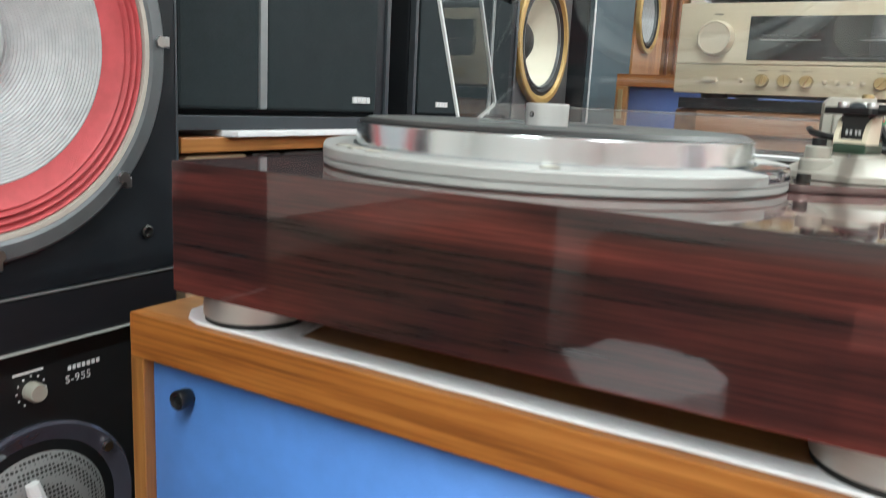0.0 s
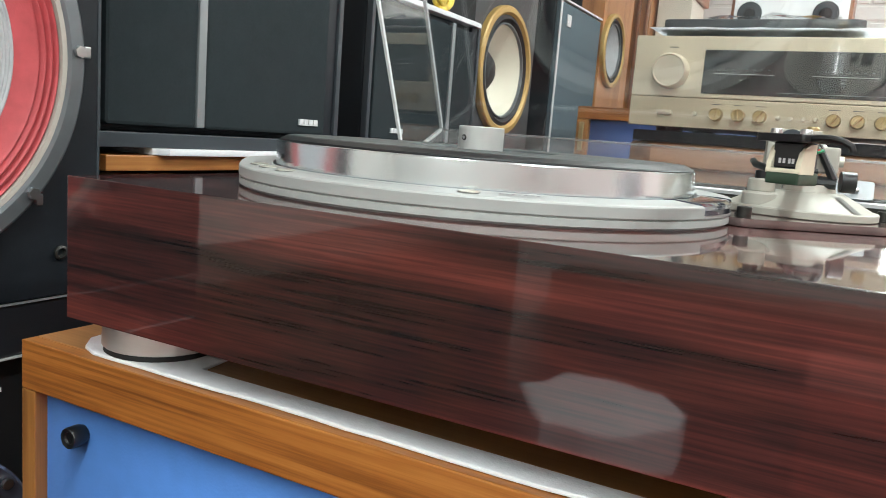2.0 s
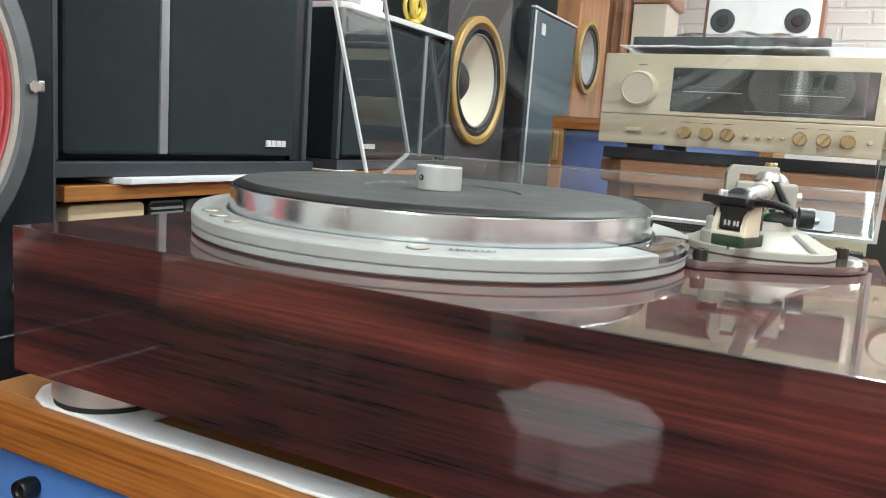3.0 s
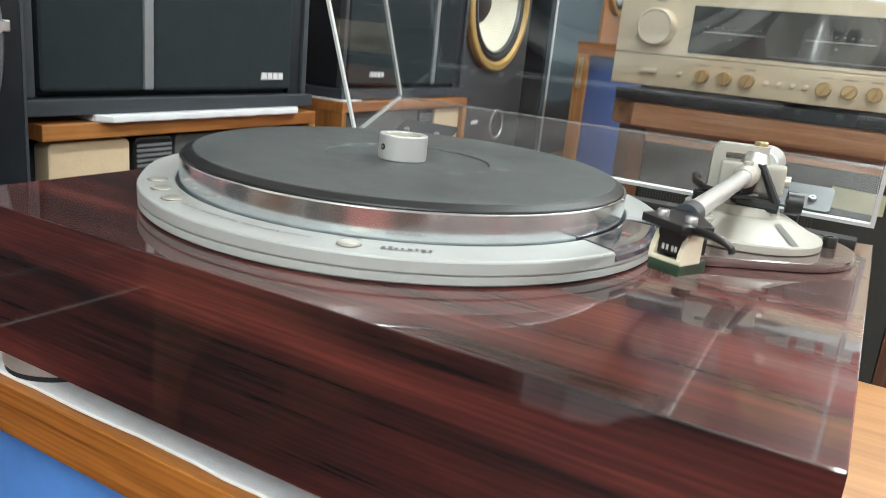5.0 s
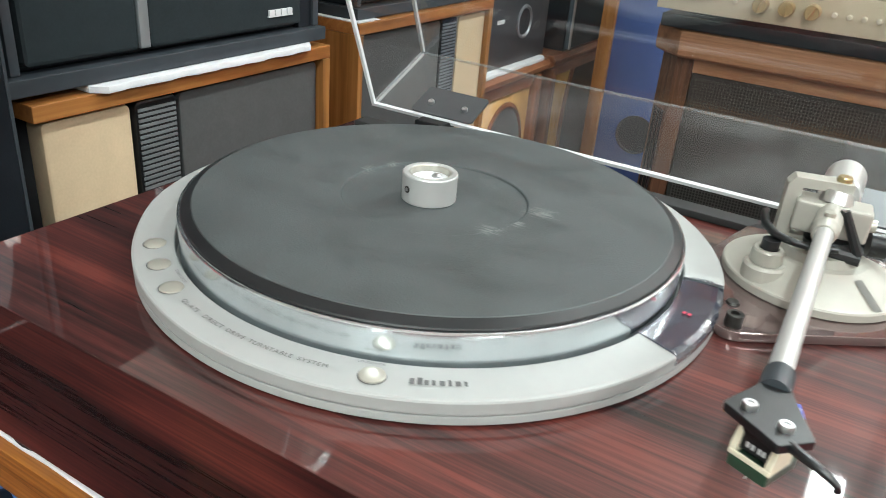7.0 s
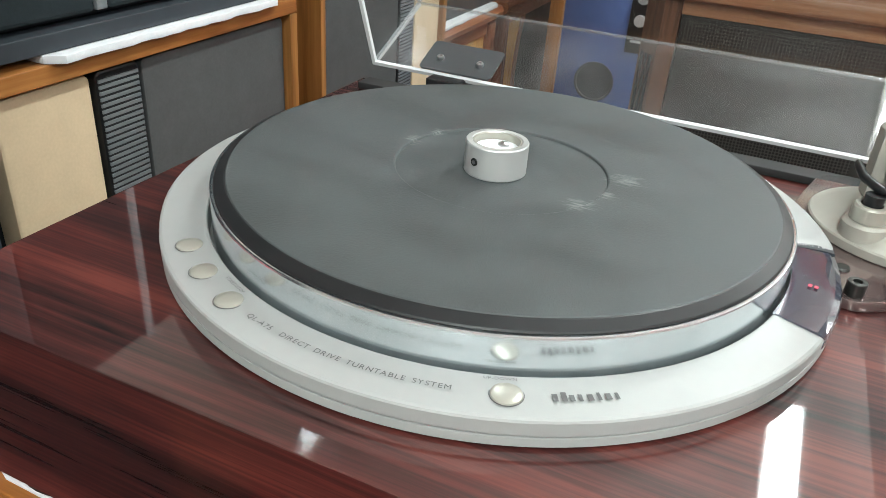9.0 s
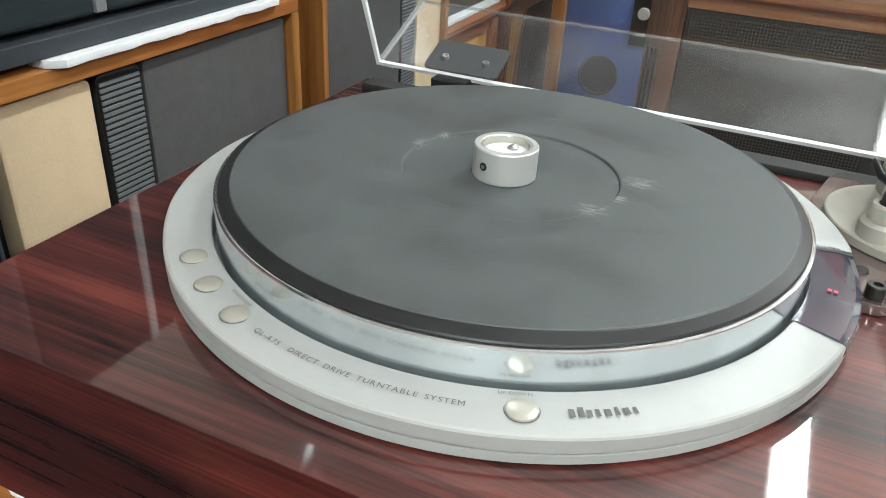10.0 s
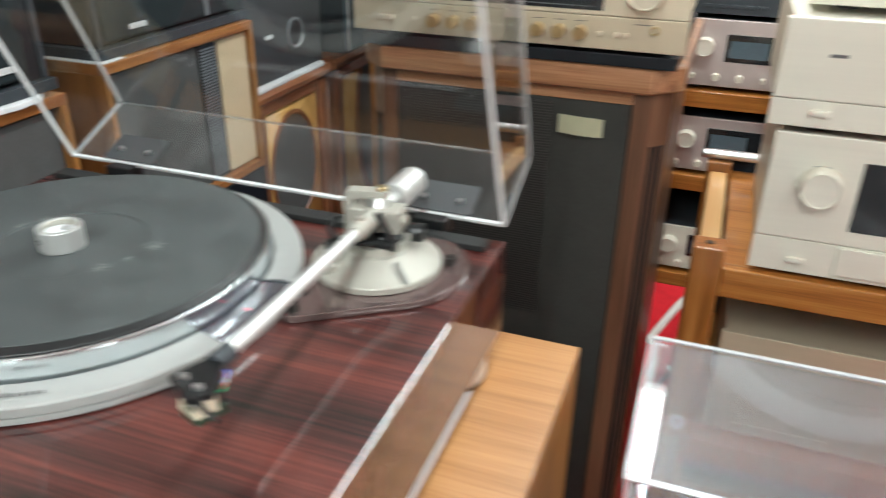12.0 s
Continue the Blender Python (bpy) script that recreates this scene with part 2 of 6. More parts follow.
def wood(name, stops, along="x", grain=1.0, rough=0.4, coat=0.0, figure=3.0, bump=0.15, across=(22, 130), coat_ior=1.5, spec=0.5):
    """Grain along one axis: long streaks of two widths and fine pores. stops: (place, colour) pairs of the ramp."""
    m = bpy.data.materials.new(name)
    m.use_nodes = True
    t = m.node_tree
    b = t.nodes["Principled BSDF"]
    b.inputs["Roughness"].default_value = rough
    b.inputs["Coat Weight"].default_value = coat
    b.inputs["Coat Roughness"].default_value = 0.034
    b.inputs["Coat IOR"].default_value = coat_ior
    b.inputs["Specular IOR Level"].default_value = spec
    co = t.nodes.new("ShaderNodeTexCoord")

    def streak(long, across, detail, warp):
        mp = t.nodes.new("ShaderNodeMapping")
        mp.inputs["Scale"].default_value = [long if a == along else across for a in "xyz"]
        t.links.new(co.outputs["Object"], mp.inputs["Vector"])
        n = t.nodes.new("ShaderNodeTexNoise")
        n.inputs["Scale"].default_value = 1.0
        n.inputs["Detail"].default_value = detail
        n.inputs["Distortion"].default_value = warp
        t.links.new(mp.outputs["Vector"], n.inputs["Vector"])
        return n
    a1 = streak(figure * grain, across[0] * grain, 5.0, 0.9)
    a2 = streak(figure * 2.4 * grain, across[1] * grain, 6.0, 0.3)
    a3 = streak(30 * grain, 700 * grain, 2.0, 0.0)
    mx = t.nodes.new("ShaderNodeMath")
    mx.operation = "MULTIPLY_ADD"
    mx.inputs[1].default_value = 0.55
    sc = t.nodes.new("ShaderNodeMath")
    sc.operation = "MULTIPLY"
    sc.inputs[1].default_value = 0.34
    t.links.new(a2.outputs["Fac"], sc.inputs[0])
    t.links.new(a1.outputs["Fac"], mx.inputs[0])
    t.links.new(sc.outputs[0], mx.inputs[2])
    m3 = t.nodes.new("ShaderNodeMath")
    m3.operation = "MULTIPLY_ADD"
    m3.inputs[1].default_value = 0.11
    t.links.new(a3.outputs["Fac"], m3.inputs[0])
    t.links.new(mx.outputs[0], m3.inputs[2])
    ramp = t.nodes.new("ShaderNodeValToRGB")
    els = ramp.color_ramp.elements
    while len(els) < len(stops):
        els.new(0.5)
    for e, (p, c) in zip(els, stops):
        e.position, e.color = p, (*c, 1)
    t.links.new(m3.outputs[0], ramp.inputs["Fac"])
    t.links.new(ramp.outputs["Color"], b.inputs["Base Color"])
    if bump:
        bp = t.nodes.new("ShaderNodeBump")
        bp.inputs["Strength"].default_value = bump
        bp.inputs["Distance"].default_value = 0.0006
        t.links.new(a2.outputs["Fac"], bp.inputs["Height"])
        t.links.new(bp.outputs["Normal"], b.inputs["Normal"])
    return m


def clear_sheet(name, tint, ior=1.49, haze=0.02, veil=0.0, cloud=0.0):
    """Clear acrylic sheet: lets light straight through, mirrors by the angle. A pale film adds dust, and haze and
    reflections as colour.
    """
    m = bpy.data.materials.new(name)
    m.use_nodes = True
    t = m.node_tree
    out = t.nodes["Material Output"]
    t.nodes.remove(t.nodes["Principled BSDF"])
    tr = t.nodes.new("ShaderNodeBsdfTransparent")
    tr.inputs["Color"].default_value = (*tint, 1)
    gl = t.nodes.new("ShaderNodeBsdfGlossy")
    gl.inputs["Roughness"].default_value = haze
    lw = t.nodes.new("ShaderNodeLayerWeight")
    lw.inputs["Blend"].default_value = 0.5
    pw = t.nodes.new("ShaderNodeMath")
    pw.operation, pw.inputs[1].default_value = "POWER", 5.0
    fr = t.nodes.new("ShaderNodeMath")
    fr.operation = "MULTIPLY_ADD"
    f0 = ((ior - 1) / (ior + 1)) ** 2
    fr.inputs[1].default_value, fr.inputs[2].default_value = 1 - f0, f0
    t.links.new(lw.outputs["Facing"], pw.inputs[0])
    t.links.new(pw.outputs[0], fr.inputs[0])
    mx = t.nodes.new("ShaderNodeMixShader")
    t.links.new(fr.outputs[0], mx.inputs["Fac"])
    t.links.new(tr.outputs["BSDF"], mx.inputs[1])
    t.links.new(gl.outputs["BSDF"], mx.inputs[2])
    last = mx.outputs["Shader"]
    if veil:
        df = t.nodes.new("ShaderNodeBsdfDiffuse")
        df.inputs["Color"].default_value = (0.85, 0.87, 0.88, 1)
        dm = t.nodes.new("ShaderNodeMixShader")
        dm.inputs["Fac"].default_value = veil
        if cloud:
            co = t.nodes.new("ShaderNodeTexCoord")
            nz = t.nodes.new("ShaderNodeTexNoise")
            nz.inputs["Scale"].default_value = 14.0
            nz.inputs["Detail"].default_value = 6.0
            nz.inputs["Distortion"].default_value = 0.8
            t.links.new(co.outputs["Object"], nz.inputs["Vector"])
            mr = t.nodes.new("ShaderNodeMapRange")
            mr.inputs["From Min"].default_value, mr.inputs["From Max"].default_value = 0.48, 0.72
            mr.inputs["To Min"].default_value, mr.inputs["To Max"].default_value = veil, veil + cloud
            t.links.new(nz.outputs["Fac"], mr.inputs["Value"])
            t.links.new(mr.outputs["Result"], dm.inputs["Fac"])
        t.links.new(last, dm.inputs[1])
        t.links.new(df.outputs["BSDF"], dm.inputs[2])
        last = dm.outputs["Shader"]
    t.links.new(last, out.inputs["Surface"])
    return m


def glow(name, colour, strength):
    m = bpy.data.materials.new(name)
    m.use_nodes = True
    b = m.node_tree.nodes["Principled BSDF"]
    b.inputs["Base Color"].default_value = (*colour, 1)
    b.inputs["Emission Color"].default_value = (*colour, 1)
    b.inputs["Emission Strength"].default_value = strength
    return m


def perforated(name, colour, hole, pitch):
    """Sheet with round dark holes in staggered rows."""
    m = material(name, colour, 0.5, 0.3)
    t = m.node_tree
    b = t.nodes["Principled BSDF"]
    co = t.nodes.new("ShaderNodeTexCoord")
    vo = t.nodes.new("ShaderNodeTexVoronoi")
    vo.inputs["Scale"].default_value = 1 / pitch
    vo.inputs["Randomness"].default_value = 0.12
    t.links.new(co.outputs["Object"], vo.inputs["Vector"])
    mr = t.nodes.new("ShaderNodeMapRange")
    mr.inputs["From Min"].default_value, mr.inputs["From Max"].default_value = 0.33, 0.43
    t.links.new(vo.outputs["Distance"], mr.inputs["Value"])
    mx = t.nodes.new("ShaderNodeMix")
    mx.data_type = "RGBA"
    mx.inputs["A"].default_value, mx.inputs["B"].default_value = (*hole, 1), (*colour, 1)
    t.links.new(mr.outputs["Result"], mx.inputs["Factor"])
    t.links.new(mx.outputs["Result"], b.inputs["Base Color"])
    return m


ROSEWOOD = wood("rosewood", [(0.375, (0.007, 0.0040, 0.0042)), (0.45, (0.030, 0.0085, 0.0080)), (0.53, (0.064, 0.0150, 0.0128)), (0.63, (0.125, 0.029, 0.022))], "x", 1.0, 0.5, 1.0, 3.0, 0.03, (28, 400), 1.68, 0.2)
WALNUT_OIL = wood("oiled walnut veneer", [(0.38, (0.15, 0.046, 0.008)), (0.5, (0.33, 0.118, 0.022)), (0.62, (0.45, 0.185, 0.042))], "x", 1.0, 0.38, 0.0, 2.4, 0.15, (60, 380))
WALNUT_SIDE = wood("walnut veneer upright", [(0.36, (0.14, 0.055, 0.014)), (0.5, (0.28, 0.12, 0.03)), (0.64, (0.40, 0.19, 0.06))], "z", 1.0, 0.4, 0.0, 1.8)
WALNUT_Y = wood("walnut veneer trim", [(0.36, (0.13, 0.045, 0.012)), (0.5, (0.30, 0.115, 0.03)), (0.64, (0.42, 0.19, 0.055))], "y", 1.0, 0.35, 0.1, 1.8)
# paler than the oiled walnut: glancing sheen is put into the colour
STAND_TOP_SHEEN = wood("walnut top with sheen in its colour", [(0.34, (0.26, 0.110, 0.034)), (0.5, (0.36, 0.165, 0.055)), (0.66, (0.43, 0.215, 0.080))], "x", 1.0, 0.33, 0.1, 2.5, 0.1, (50, 300))
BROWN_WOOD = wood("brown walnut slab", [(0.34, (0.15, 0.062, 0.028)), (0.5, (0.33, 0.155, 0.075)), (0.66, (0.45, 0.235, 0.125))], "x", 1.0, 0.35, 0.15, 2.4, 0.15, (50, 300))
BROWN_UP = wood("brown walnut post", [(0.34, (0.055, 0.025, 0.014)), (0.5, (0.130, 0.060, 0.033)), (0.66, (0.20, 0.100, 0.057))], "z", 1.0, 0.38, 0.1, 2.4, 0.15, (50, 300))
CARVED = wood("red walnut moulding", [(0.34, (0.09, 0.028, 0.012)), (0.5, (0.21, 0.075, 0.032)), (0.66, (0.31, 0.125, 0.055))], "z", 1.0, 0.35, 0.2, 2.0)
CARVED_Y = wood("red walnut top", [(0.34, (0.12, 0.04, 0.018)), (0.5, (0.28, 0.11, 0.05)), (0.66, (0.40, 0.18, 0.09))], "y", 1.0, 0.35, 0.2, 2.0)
YELLOW_VENEER = wood("yellow burr veneer", [(0.32, (0.36, 0.17, 0.04)), (0.5, (0.55, 0.30, 0.085)), (0.68, (0.66, 0.41, 0.15))], "z", 0.8, 0.35, 0.2, 9.0)
ORANGE_WOOD = wood("orange cabinet wood", [(0.34, (0.21, 0.075, 0.022)), (0.5, (0.36, 0.15, 0.05)), (0.66, (0.46, 0.22, 0.085))], "z", 1.0, 0.4, 0.1, 2.0)
RACK_WOOD = wood("orange rack wood", [(0.34, (0.17, 0.055, 0.010)), (0.5, (0.32, 0.115, 0.022)), (0.66, (0.42, 0.18, 0.045))], "x", 1.0, 0.3, 0.3, 2.0, 0.15, (45, 260))
RACK_UP = wood("orange rack post", [(0.34, (0.15, 0.05, 0.010)), (0.5, (0.28, 0.10, 0.021)), (0.66, (0.38, 0.16, 0.045))], "z", 1.0, 0.3, 0.3, 2.0, 0.15, (45, 260))
BLUE_PAINT = material("blue baffle paint", (0.080, 0.225, 0.60), 0.55, vary=0.08, scale=60, bump=0.12, bump_scale=500)
BLUE_FAR = material("deep blue baffle paint", (0.06, 0.11, 0.30), 0.6, vary=0.1, scale=60)
ALU = material("brushed silver aluminium", (0.60, 0.61, 0.59), 0.32, 0.9, vary=0.04, scale=90, rough_vary=0.05)


def turned(name, colour, rough, metal, streak, lean=0.75):
    """Metal turned on a lathe: highlights drawn out across the fine grooves. Upright streaks of tone stand for blurred
    reflections.
    """
    m = material(name, colour, rough, metal, vary=streak, scale=70, stretch=(1, 1, 0.02), rough_vary=0.04)
    t = m.node_tree
    b = t.nodes["Principled BSDF"]
    tan = t.nodes.new("ShaderNodeTangent")
    tan.direction_type, tan.axis = "RADIAL", "Z"
    b.inputs["Anisotropic"].default_value = lean
    t.links.new(tan.outputs["Tangent"], b.inputs["Tangent"])
    return m


ARM_PAINT = material("warm grey painted metal", (0.36, 0.348, 0.305), 0.45, 0.15, vary=0.04, scale=120, bump=0.05, bump_scale=1500, spec=0.4)
ALU_TURNED = turned("turned silver aluminium", (0.50, 0.51, 0.50), 0.42, 0.45, 0.04, 0.5)
ALU_PAINT = material("silver grey painted metal", (0.345, 0.355, 0.345), 0.5, 0.12, vary=0.03, scale=120, bump=0.05, bump_scale=1500, spec=0.4)
CHROME = turned("turned platter rim with reflection streaks", (0.70, 0.75, 0.78), 0.17, 0.97, 0.10, 0.4)
CHAMPAGNE = material("champagne metal", (0.42, 0.41, 0.355), 0.3, 0.4, vary=0.03, scale=200)
GOLD_PANEL = material("champagne gold faceplate", (0.66, 0.585, 0.44), 0.40, 0.35, vary=0.04, scale=40, stretch=(0.1, 1, 3), bump=0.03, bump_scale=800)
GOLD_LOW = material("champagne gold lower panel", (0.58, 0.50, 0.365), 0.38, 0.4, vary=0.04, scale=40, stretch=(0.1, 1, 3))
GOLD_KNOB = material("champagne gold knob", (0.72, 0.65, 0.52), 0.32, 0.4, vary=0.04, scale=90)
CREAM_PANEL = material("pale champagne panel", (0.70, 0.675, 0.58), 0.42, 0.25, vary=0.04, scale=40, stretch=(0.1, 1, 3))
SILVER_PANEL = material("silver pink panel", (0.52, 0.45, 0.43), 0.4, 0.5, vary=0.05, scale=50)
RUBBER = material("dark grey rubber mat", (0.060, 0.069, 0.070), 0.58, vary=0.25, scale=30, bump=0.2, bump_scale=900, rough_vary=0.14)


def scuff(m, spots, colour, strength=0.5):
    """Pale rubbed patches: (x, y, reach) places in the part's own metres, broken up by fine streaks."""
    t = m.node_tree
    b = t.nodes["Principled BSDF"]
    src = b.inputs["Base Color"].links[0].from_socket
    co = t.nodes.new("ShaderNodeTexCoord")
    mp = t.nodes.new("ShaderNodeMapping")
    mp.inputs["Scale"].default_value = (120, 700, 1)
    t.links.new(co.outputs["Object"], mp.inputs["Vector"])
    nz = t.nodes.new("ShaderNodeTexNoise")
    nz.inputs["Scale"].default_value = 1.0
    nz.inputs["Detail"].default_value = 4.0
    t.links.new(mp.outputs["Vector"], nz.inputs["Vector"])
    for x, y, reach in spots:
        d = t.nodes.new("ShaderNodeVectorMath")
        d.operation = "DISTANCE"
        d.inputs[1].default_value = (x, y, 0)
        fl = t.nodes.new("ShaderNodeVectorMath")
        fl.operation = "MULTIPLY"
        fl.inputs[1].default_value = (1, 1, 0)
        t.links.new(co.outputs["Object"], fl.inputs[0])
        t.links.new(fl.outputs[0], d.inputs[0])
        mr = t.nodes.new("ShaderNodeMapRange")
        mr.inputs["From Min"].default_value, mr.inputs["From Max"].default_value = 0.0, reach
        mr.inputs["To Min"].default_value, mr.inputs["To Max"].default_value = 0.30, -0.25
        t.links.new(d.outputs["Value"], mr.inputs["Value"])
        ad = t.nodes.new("ShaderNodeMath")
        ad.operation = "ADD"
        t.links.new(mr.outputs["Result"], ad.inputs[0])
        t.links.new(nz.outputs["Fac"], ad.inputs[1])
        cl = t.nodes.new("ShaderNodeMapRange")
        cl.inputs["From Min"].default_value, cl.inputs["From Max"].default_value = 0.56, 0.86
        cl.inputs["To Max"].default_value = strength
        t.links.new(ad.outputs[0], cl.inputs["Value"])
        mx = t.nodes.new("ShaderNodeMix")
        mx.data_type = "RGBA"
        mx.inputs["B"].default_value = (*colour, 1)
        t.links.new(cl.outputs["Result"], mx.inputs["Factor"])
        t.links.new(src, mx.inputs["A"])
        src = mx.outputs["Result"]
    t.links.new(src, b.inputs["Base Color"])


scuff(RUBBER, [(0.0155, 0.0215, 0.021), (0.0025, -0.020, 0.018), (-0.108, 0.012, 0.012), (-0.100, 0.030, 0.010), (0.012, -0.004, 0.010)], (0.30, 0.31, 0.30), 0.45)
RUBBER_EDGE = material("black smooth rubber", (0.014, 0.015, 0.016), 0.42, vary=0.3, scale=40, rough_vary=0.08, spec=0.35)
BLACK = material("black plastic", (0.007, 0.008, 0.009), 0.35, vary=0.2, scale=60)
BLACK_RUBBER = material("black rubber", (0.01, 0.01, 0.01), 0.7, vary=0.2, scale=60)
BLACK_SATIN = material("black satin cabinet", (0.006, 0.0085, 0.012), 0.5, vary=0.25, scale=25, bump=0.12, bump_scale=700, rough_vary=0.1, spec=0.3)
BLACK_VINYL = material("black grained vinyl", (0.010, 0.011, 0.014), 0.3, vary=0.3, scale=30, stretch=(1, 0.2, 1), bump=0.3, bump_scale=260)
GRILLE_BLACK = material("charcoal grille cloth", (0.018, 0.025, 0.028), 0.85, vary=0.12, scale=300, bump=0.4, bump_scale=1800, spec=0.15)
GRILLE_GREY = material("grey grille cloth", (0.075, 0.078, 0.078), 0.85, vary=0.1, scale=300, bump=0.4, bump_scale=1800, spec=0.2)
GRILLE_SLATE = material("slate blue grille cloth", (0.075, 0.105, 0.125), 0.8, vary=0.1, scale=200, bump=0.3, bump_scale=1500, spec=0.2)
GRILLE_BROWN = material("dark brown grille cloth", (0.042, 0.042, 0.038), 0.85, vary=0.12, scale=200, bump=0.4, bump_scale=1500, spec=0.2)
GRILLE_MESH = perforated("perforated brown grille", (0.062, 0.060, 0.055), (0.014, 0.013, 0.012), 0.0042)
GREY_TRIM = material("grey metal trim", (0.24, 0.26, 0.27), 0.4, 0.5, vary=0.06, scale=60)
DARK_TRIM = material("dark grey trim", (0.034, 0.041, 0.048), 0.45, vary=0.15, scale=40, spec=0.35)
BEIGE = material("beige grille cloth", (0.60, 0.47, 0.31), 0.85, vary=0.06, scale=350, bump=0.4, bump_scale=2000, spec=0.2)
WHITE_FOAM = material("white packing foam", (0.64, 0.66, 0.68), 0.8, vary=0.05, scale=200, bump=0.5, bump_scale=500)
WHITE_CLOTH = material("white cloth", (0.84, 0.86, 0.89), 0.85, vary=0.05, scale=120, bump=0.5, bump_scale=600)
WHITE_BOX = material("white painted panel", (0.72, 0.74, 0.76), 0.5, vary=0.05, scale=20)
BRICK_WHITE = material("white painted brick", (0.74, 0.745, 0.72), 0.7, vary=0.06, scale=50, bump=0.5, bump_scale=120, random_vary=0.04)
MORTAR = material("white painted mortar", (0.70, 0.70, 0.675), 0.85, vary=0.08, scale=60, bump=0.5, bump_scale=200)
PLASTER = material("off white plaster", (0.66, 0.65, 0.61), 0.85, vary=0.05, scale=6, bump=0.2, bump_scale=90)
CEILING = material("white ceiling board", (0.76, 0.76, 0.74), 0.9, vary=0.04, scale=5)
CARPET = material("red carpet", (0.50, 0.016, 0.025), 0.95, vary=0.2, scale=180, bump=0.8, bump_scale=600, spec=0.15)
CONE_GREY = material("pale grey paper cone", (0.37, 0.385, 0.395), 0.8, vary=0.14, scale=80, bump=0.6, bump_scale=500)
CONE_CREAM = material("cream paper cone", (0.62, 0.59, 0.48), 0.75, vary=0.06, scale=40)
RED_SURROUND = material("red cloth surround", (0.42, 0.060, 0.068), 0.6, vary=0.16, scale=90, bump=0.3, bump_scale=700)
FRAME_GREY = material("grey cast driver frame", (0.15, 0.165, 0.175), 0.4, 0.6, vary=0.12, scale=60)
GASKET = material("pale gasket", (0.36, 0.33, 0.29), 0.8, vary=0.1, scale=90)
GOLD_RING = material("yellow gold driver ring", (0.42, 0.27, 0.085), 0.45, 0.2, vary=0.15, scale=60)
STEEL = material("steel screw", (0.55, 0.56, 0.57), 0.28, 1.0, vary=0.05, scale=300)
DARK_STEEL = material("blackened steel", (0.045, 0.045, 0.042), 0.35, 0.7, vary=0.15, scale=300)
HINGE_GREY = material("dark grey hinge plate", (0.085, 0.09, 0.095), 0.4, 0.4, vary=0.06, scale=100)
FOOT_METAL = material("satin silver foot", (0.62, 0.585, 0.56), 0.34, 0.65, vary=0.04, scale=80, stretch=(1, 1, 6), rough_vary=0.05)
BRASS = material("pale brass", (0.55, 0.44, 0.24), 0.3, 0.9, vary=0.08, scale=150)
SMOKED = material("smoked window", (0.050, 0.054, 0.074), 0.10, 0.0, coat=1.0, vary=0.15, scale=60, spec=0.8)
DARK_GLASS = material("dark display glass", (0.016, 0.018, 0.020), 0.07, 0.0, coat=0.6, vary=0.1, scale=30)
DISPLAY_PALE = material("pale display marking", (0.55, 0.57, 0.55), 0.5)
PRINT_GREY = material("worn grey print", (0.10, 0.10, 0.10), 0.6)
PRINT_PALE = material("pale print", (0.55, 0.56, 0.57), 0.5)
PAPER_TAG = material("pale yellow paper tag", (0.74, 0.72, 0.50), 0.85, vary=0.05, scale=60)
GREEN_BODY = material("green cartridge body", (0.020, 0.046, 0.028), 0.3, vary=0.2, scale=200)
IVORY = material("ivory cartridge mount", (0.66, 0.61, 0.47), 0.4, vary=0.04, scale=200)
ARM_BOARD = material("bronze grey tonearm board", (0.19, 0.135, 0.13), 0.12, 0.6, vary=0.05, scale=80, coat=0.6)
WIRES = [material("%s wire" % n, c, 0.4) for n, c in (("blue", (0.04, 0.09, 0.55)), ("white", (0.7, 0.7, 0.72)), ("red", (0.6, 0.04, 0.03)), ("green", (0.03, 0.3, 0.14)))]
ACRYLIC = clear_sheet("clear acrylic sheet", (0.96, 0.97, 0.97), 1.85, 0.01)
# the pale film is partly dust, partly cloudy reflections painted in
ACRYLIC_DUSTY = clear_sheet("dusty acrylic sheet with painted cloudy reflections", (0.96, 0.97, 0.97), 1.47, 0.03, 0.006, 0.03)
# pale film stands for the bright ceiling mirrored in the second lid
ACRYLIC_HAZE = clear_sheet("acrylic lid with reflected haze in its colour", (0.92, 0.94, 0.97), 1.78, 0.02, 0.02, 0.06)
# bright lines along joints and edges are put into these pale colours
SEAM = clear_sheet("acrylic joint with a painted light line", (0.80, 0.82, 0.83), 1.6, 0.3, 0.42)
FAINT_SEAM = clear_sheet("acrylic joint with a faint painted light line", (0.86, 0.88, 0.89), 1.6, 0.3, 0.10)
EDGE_LIGHT = material("sawn acrylic edge with caught light in its colour", (0.66, 0.68, 0.69), 0.45, vary=0.03, scale=200)
PLASTIC_FILM = clear_sheet("clear plastic film", (0.86, 0.88, 0.88), 1.45, 0.12)
GILT = material("gilt ornament", (0.62, 0.46, 0.08), 0.35, 0.6, vary=0.25, scale=80)
RED_BOX = material("red printed card", (0.62, 0.060, 0.070), 0.5, vary=0.08, scale=30)
ORANGE_PRINT = material("orange printed card", (0.60, 0.19, 0.055), 0.5, vary=0.25, scale=9)
BLUE_PRINT = material("dull blue print", (0.14, 0.17, 0.28), 0.5, vary=0.35, scale=14)
RED_DULL = material("dull red card", (0.27, 0.055, 0.042), 0.6, vary=0.1, scale=20)
YELLOW_PRINT = material("yellow print", (0.62, 0.45, 0.04), 0.5)
DARK_GLOSS = material("dark grey glossy plastic", (0.055, 0.060, 0.065), 0.25, vary=0.15, scale=40)
# black of driver caps; elsewhere shade put into grooves, openings and backings
DARK_GAP = material("black of caps and recess shade", (0.006, 0.006, 0.007), 0.7)
CABLE_GREY = material("pale grey cable", (0.60, 0.57, 0.53), 0.5)
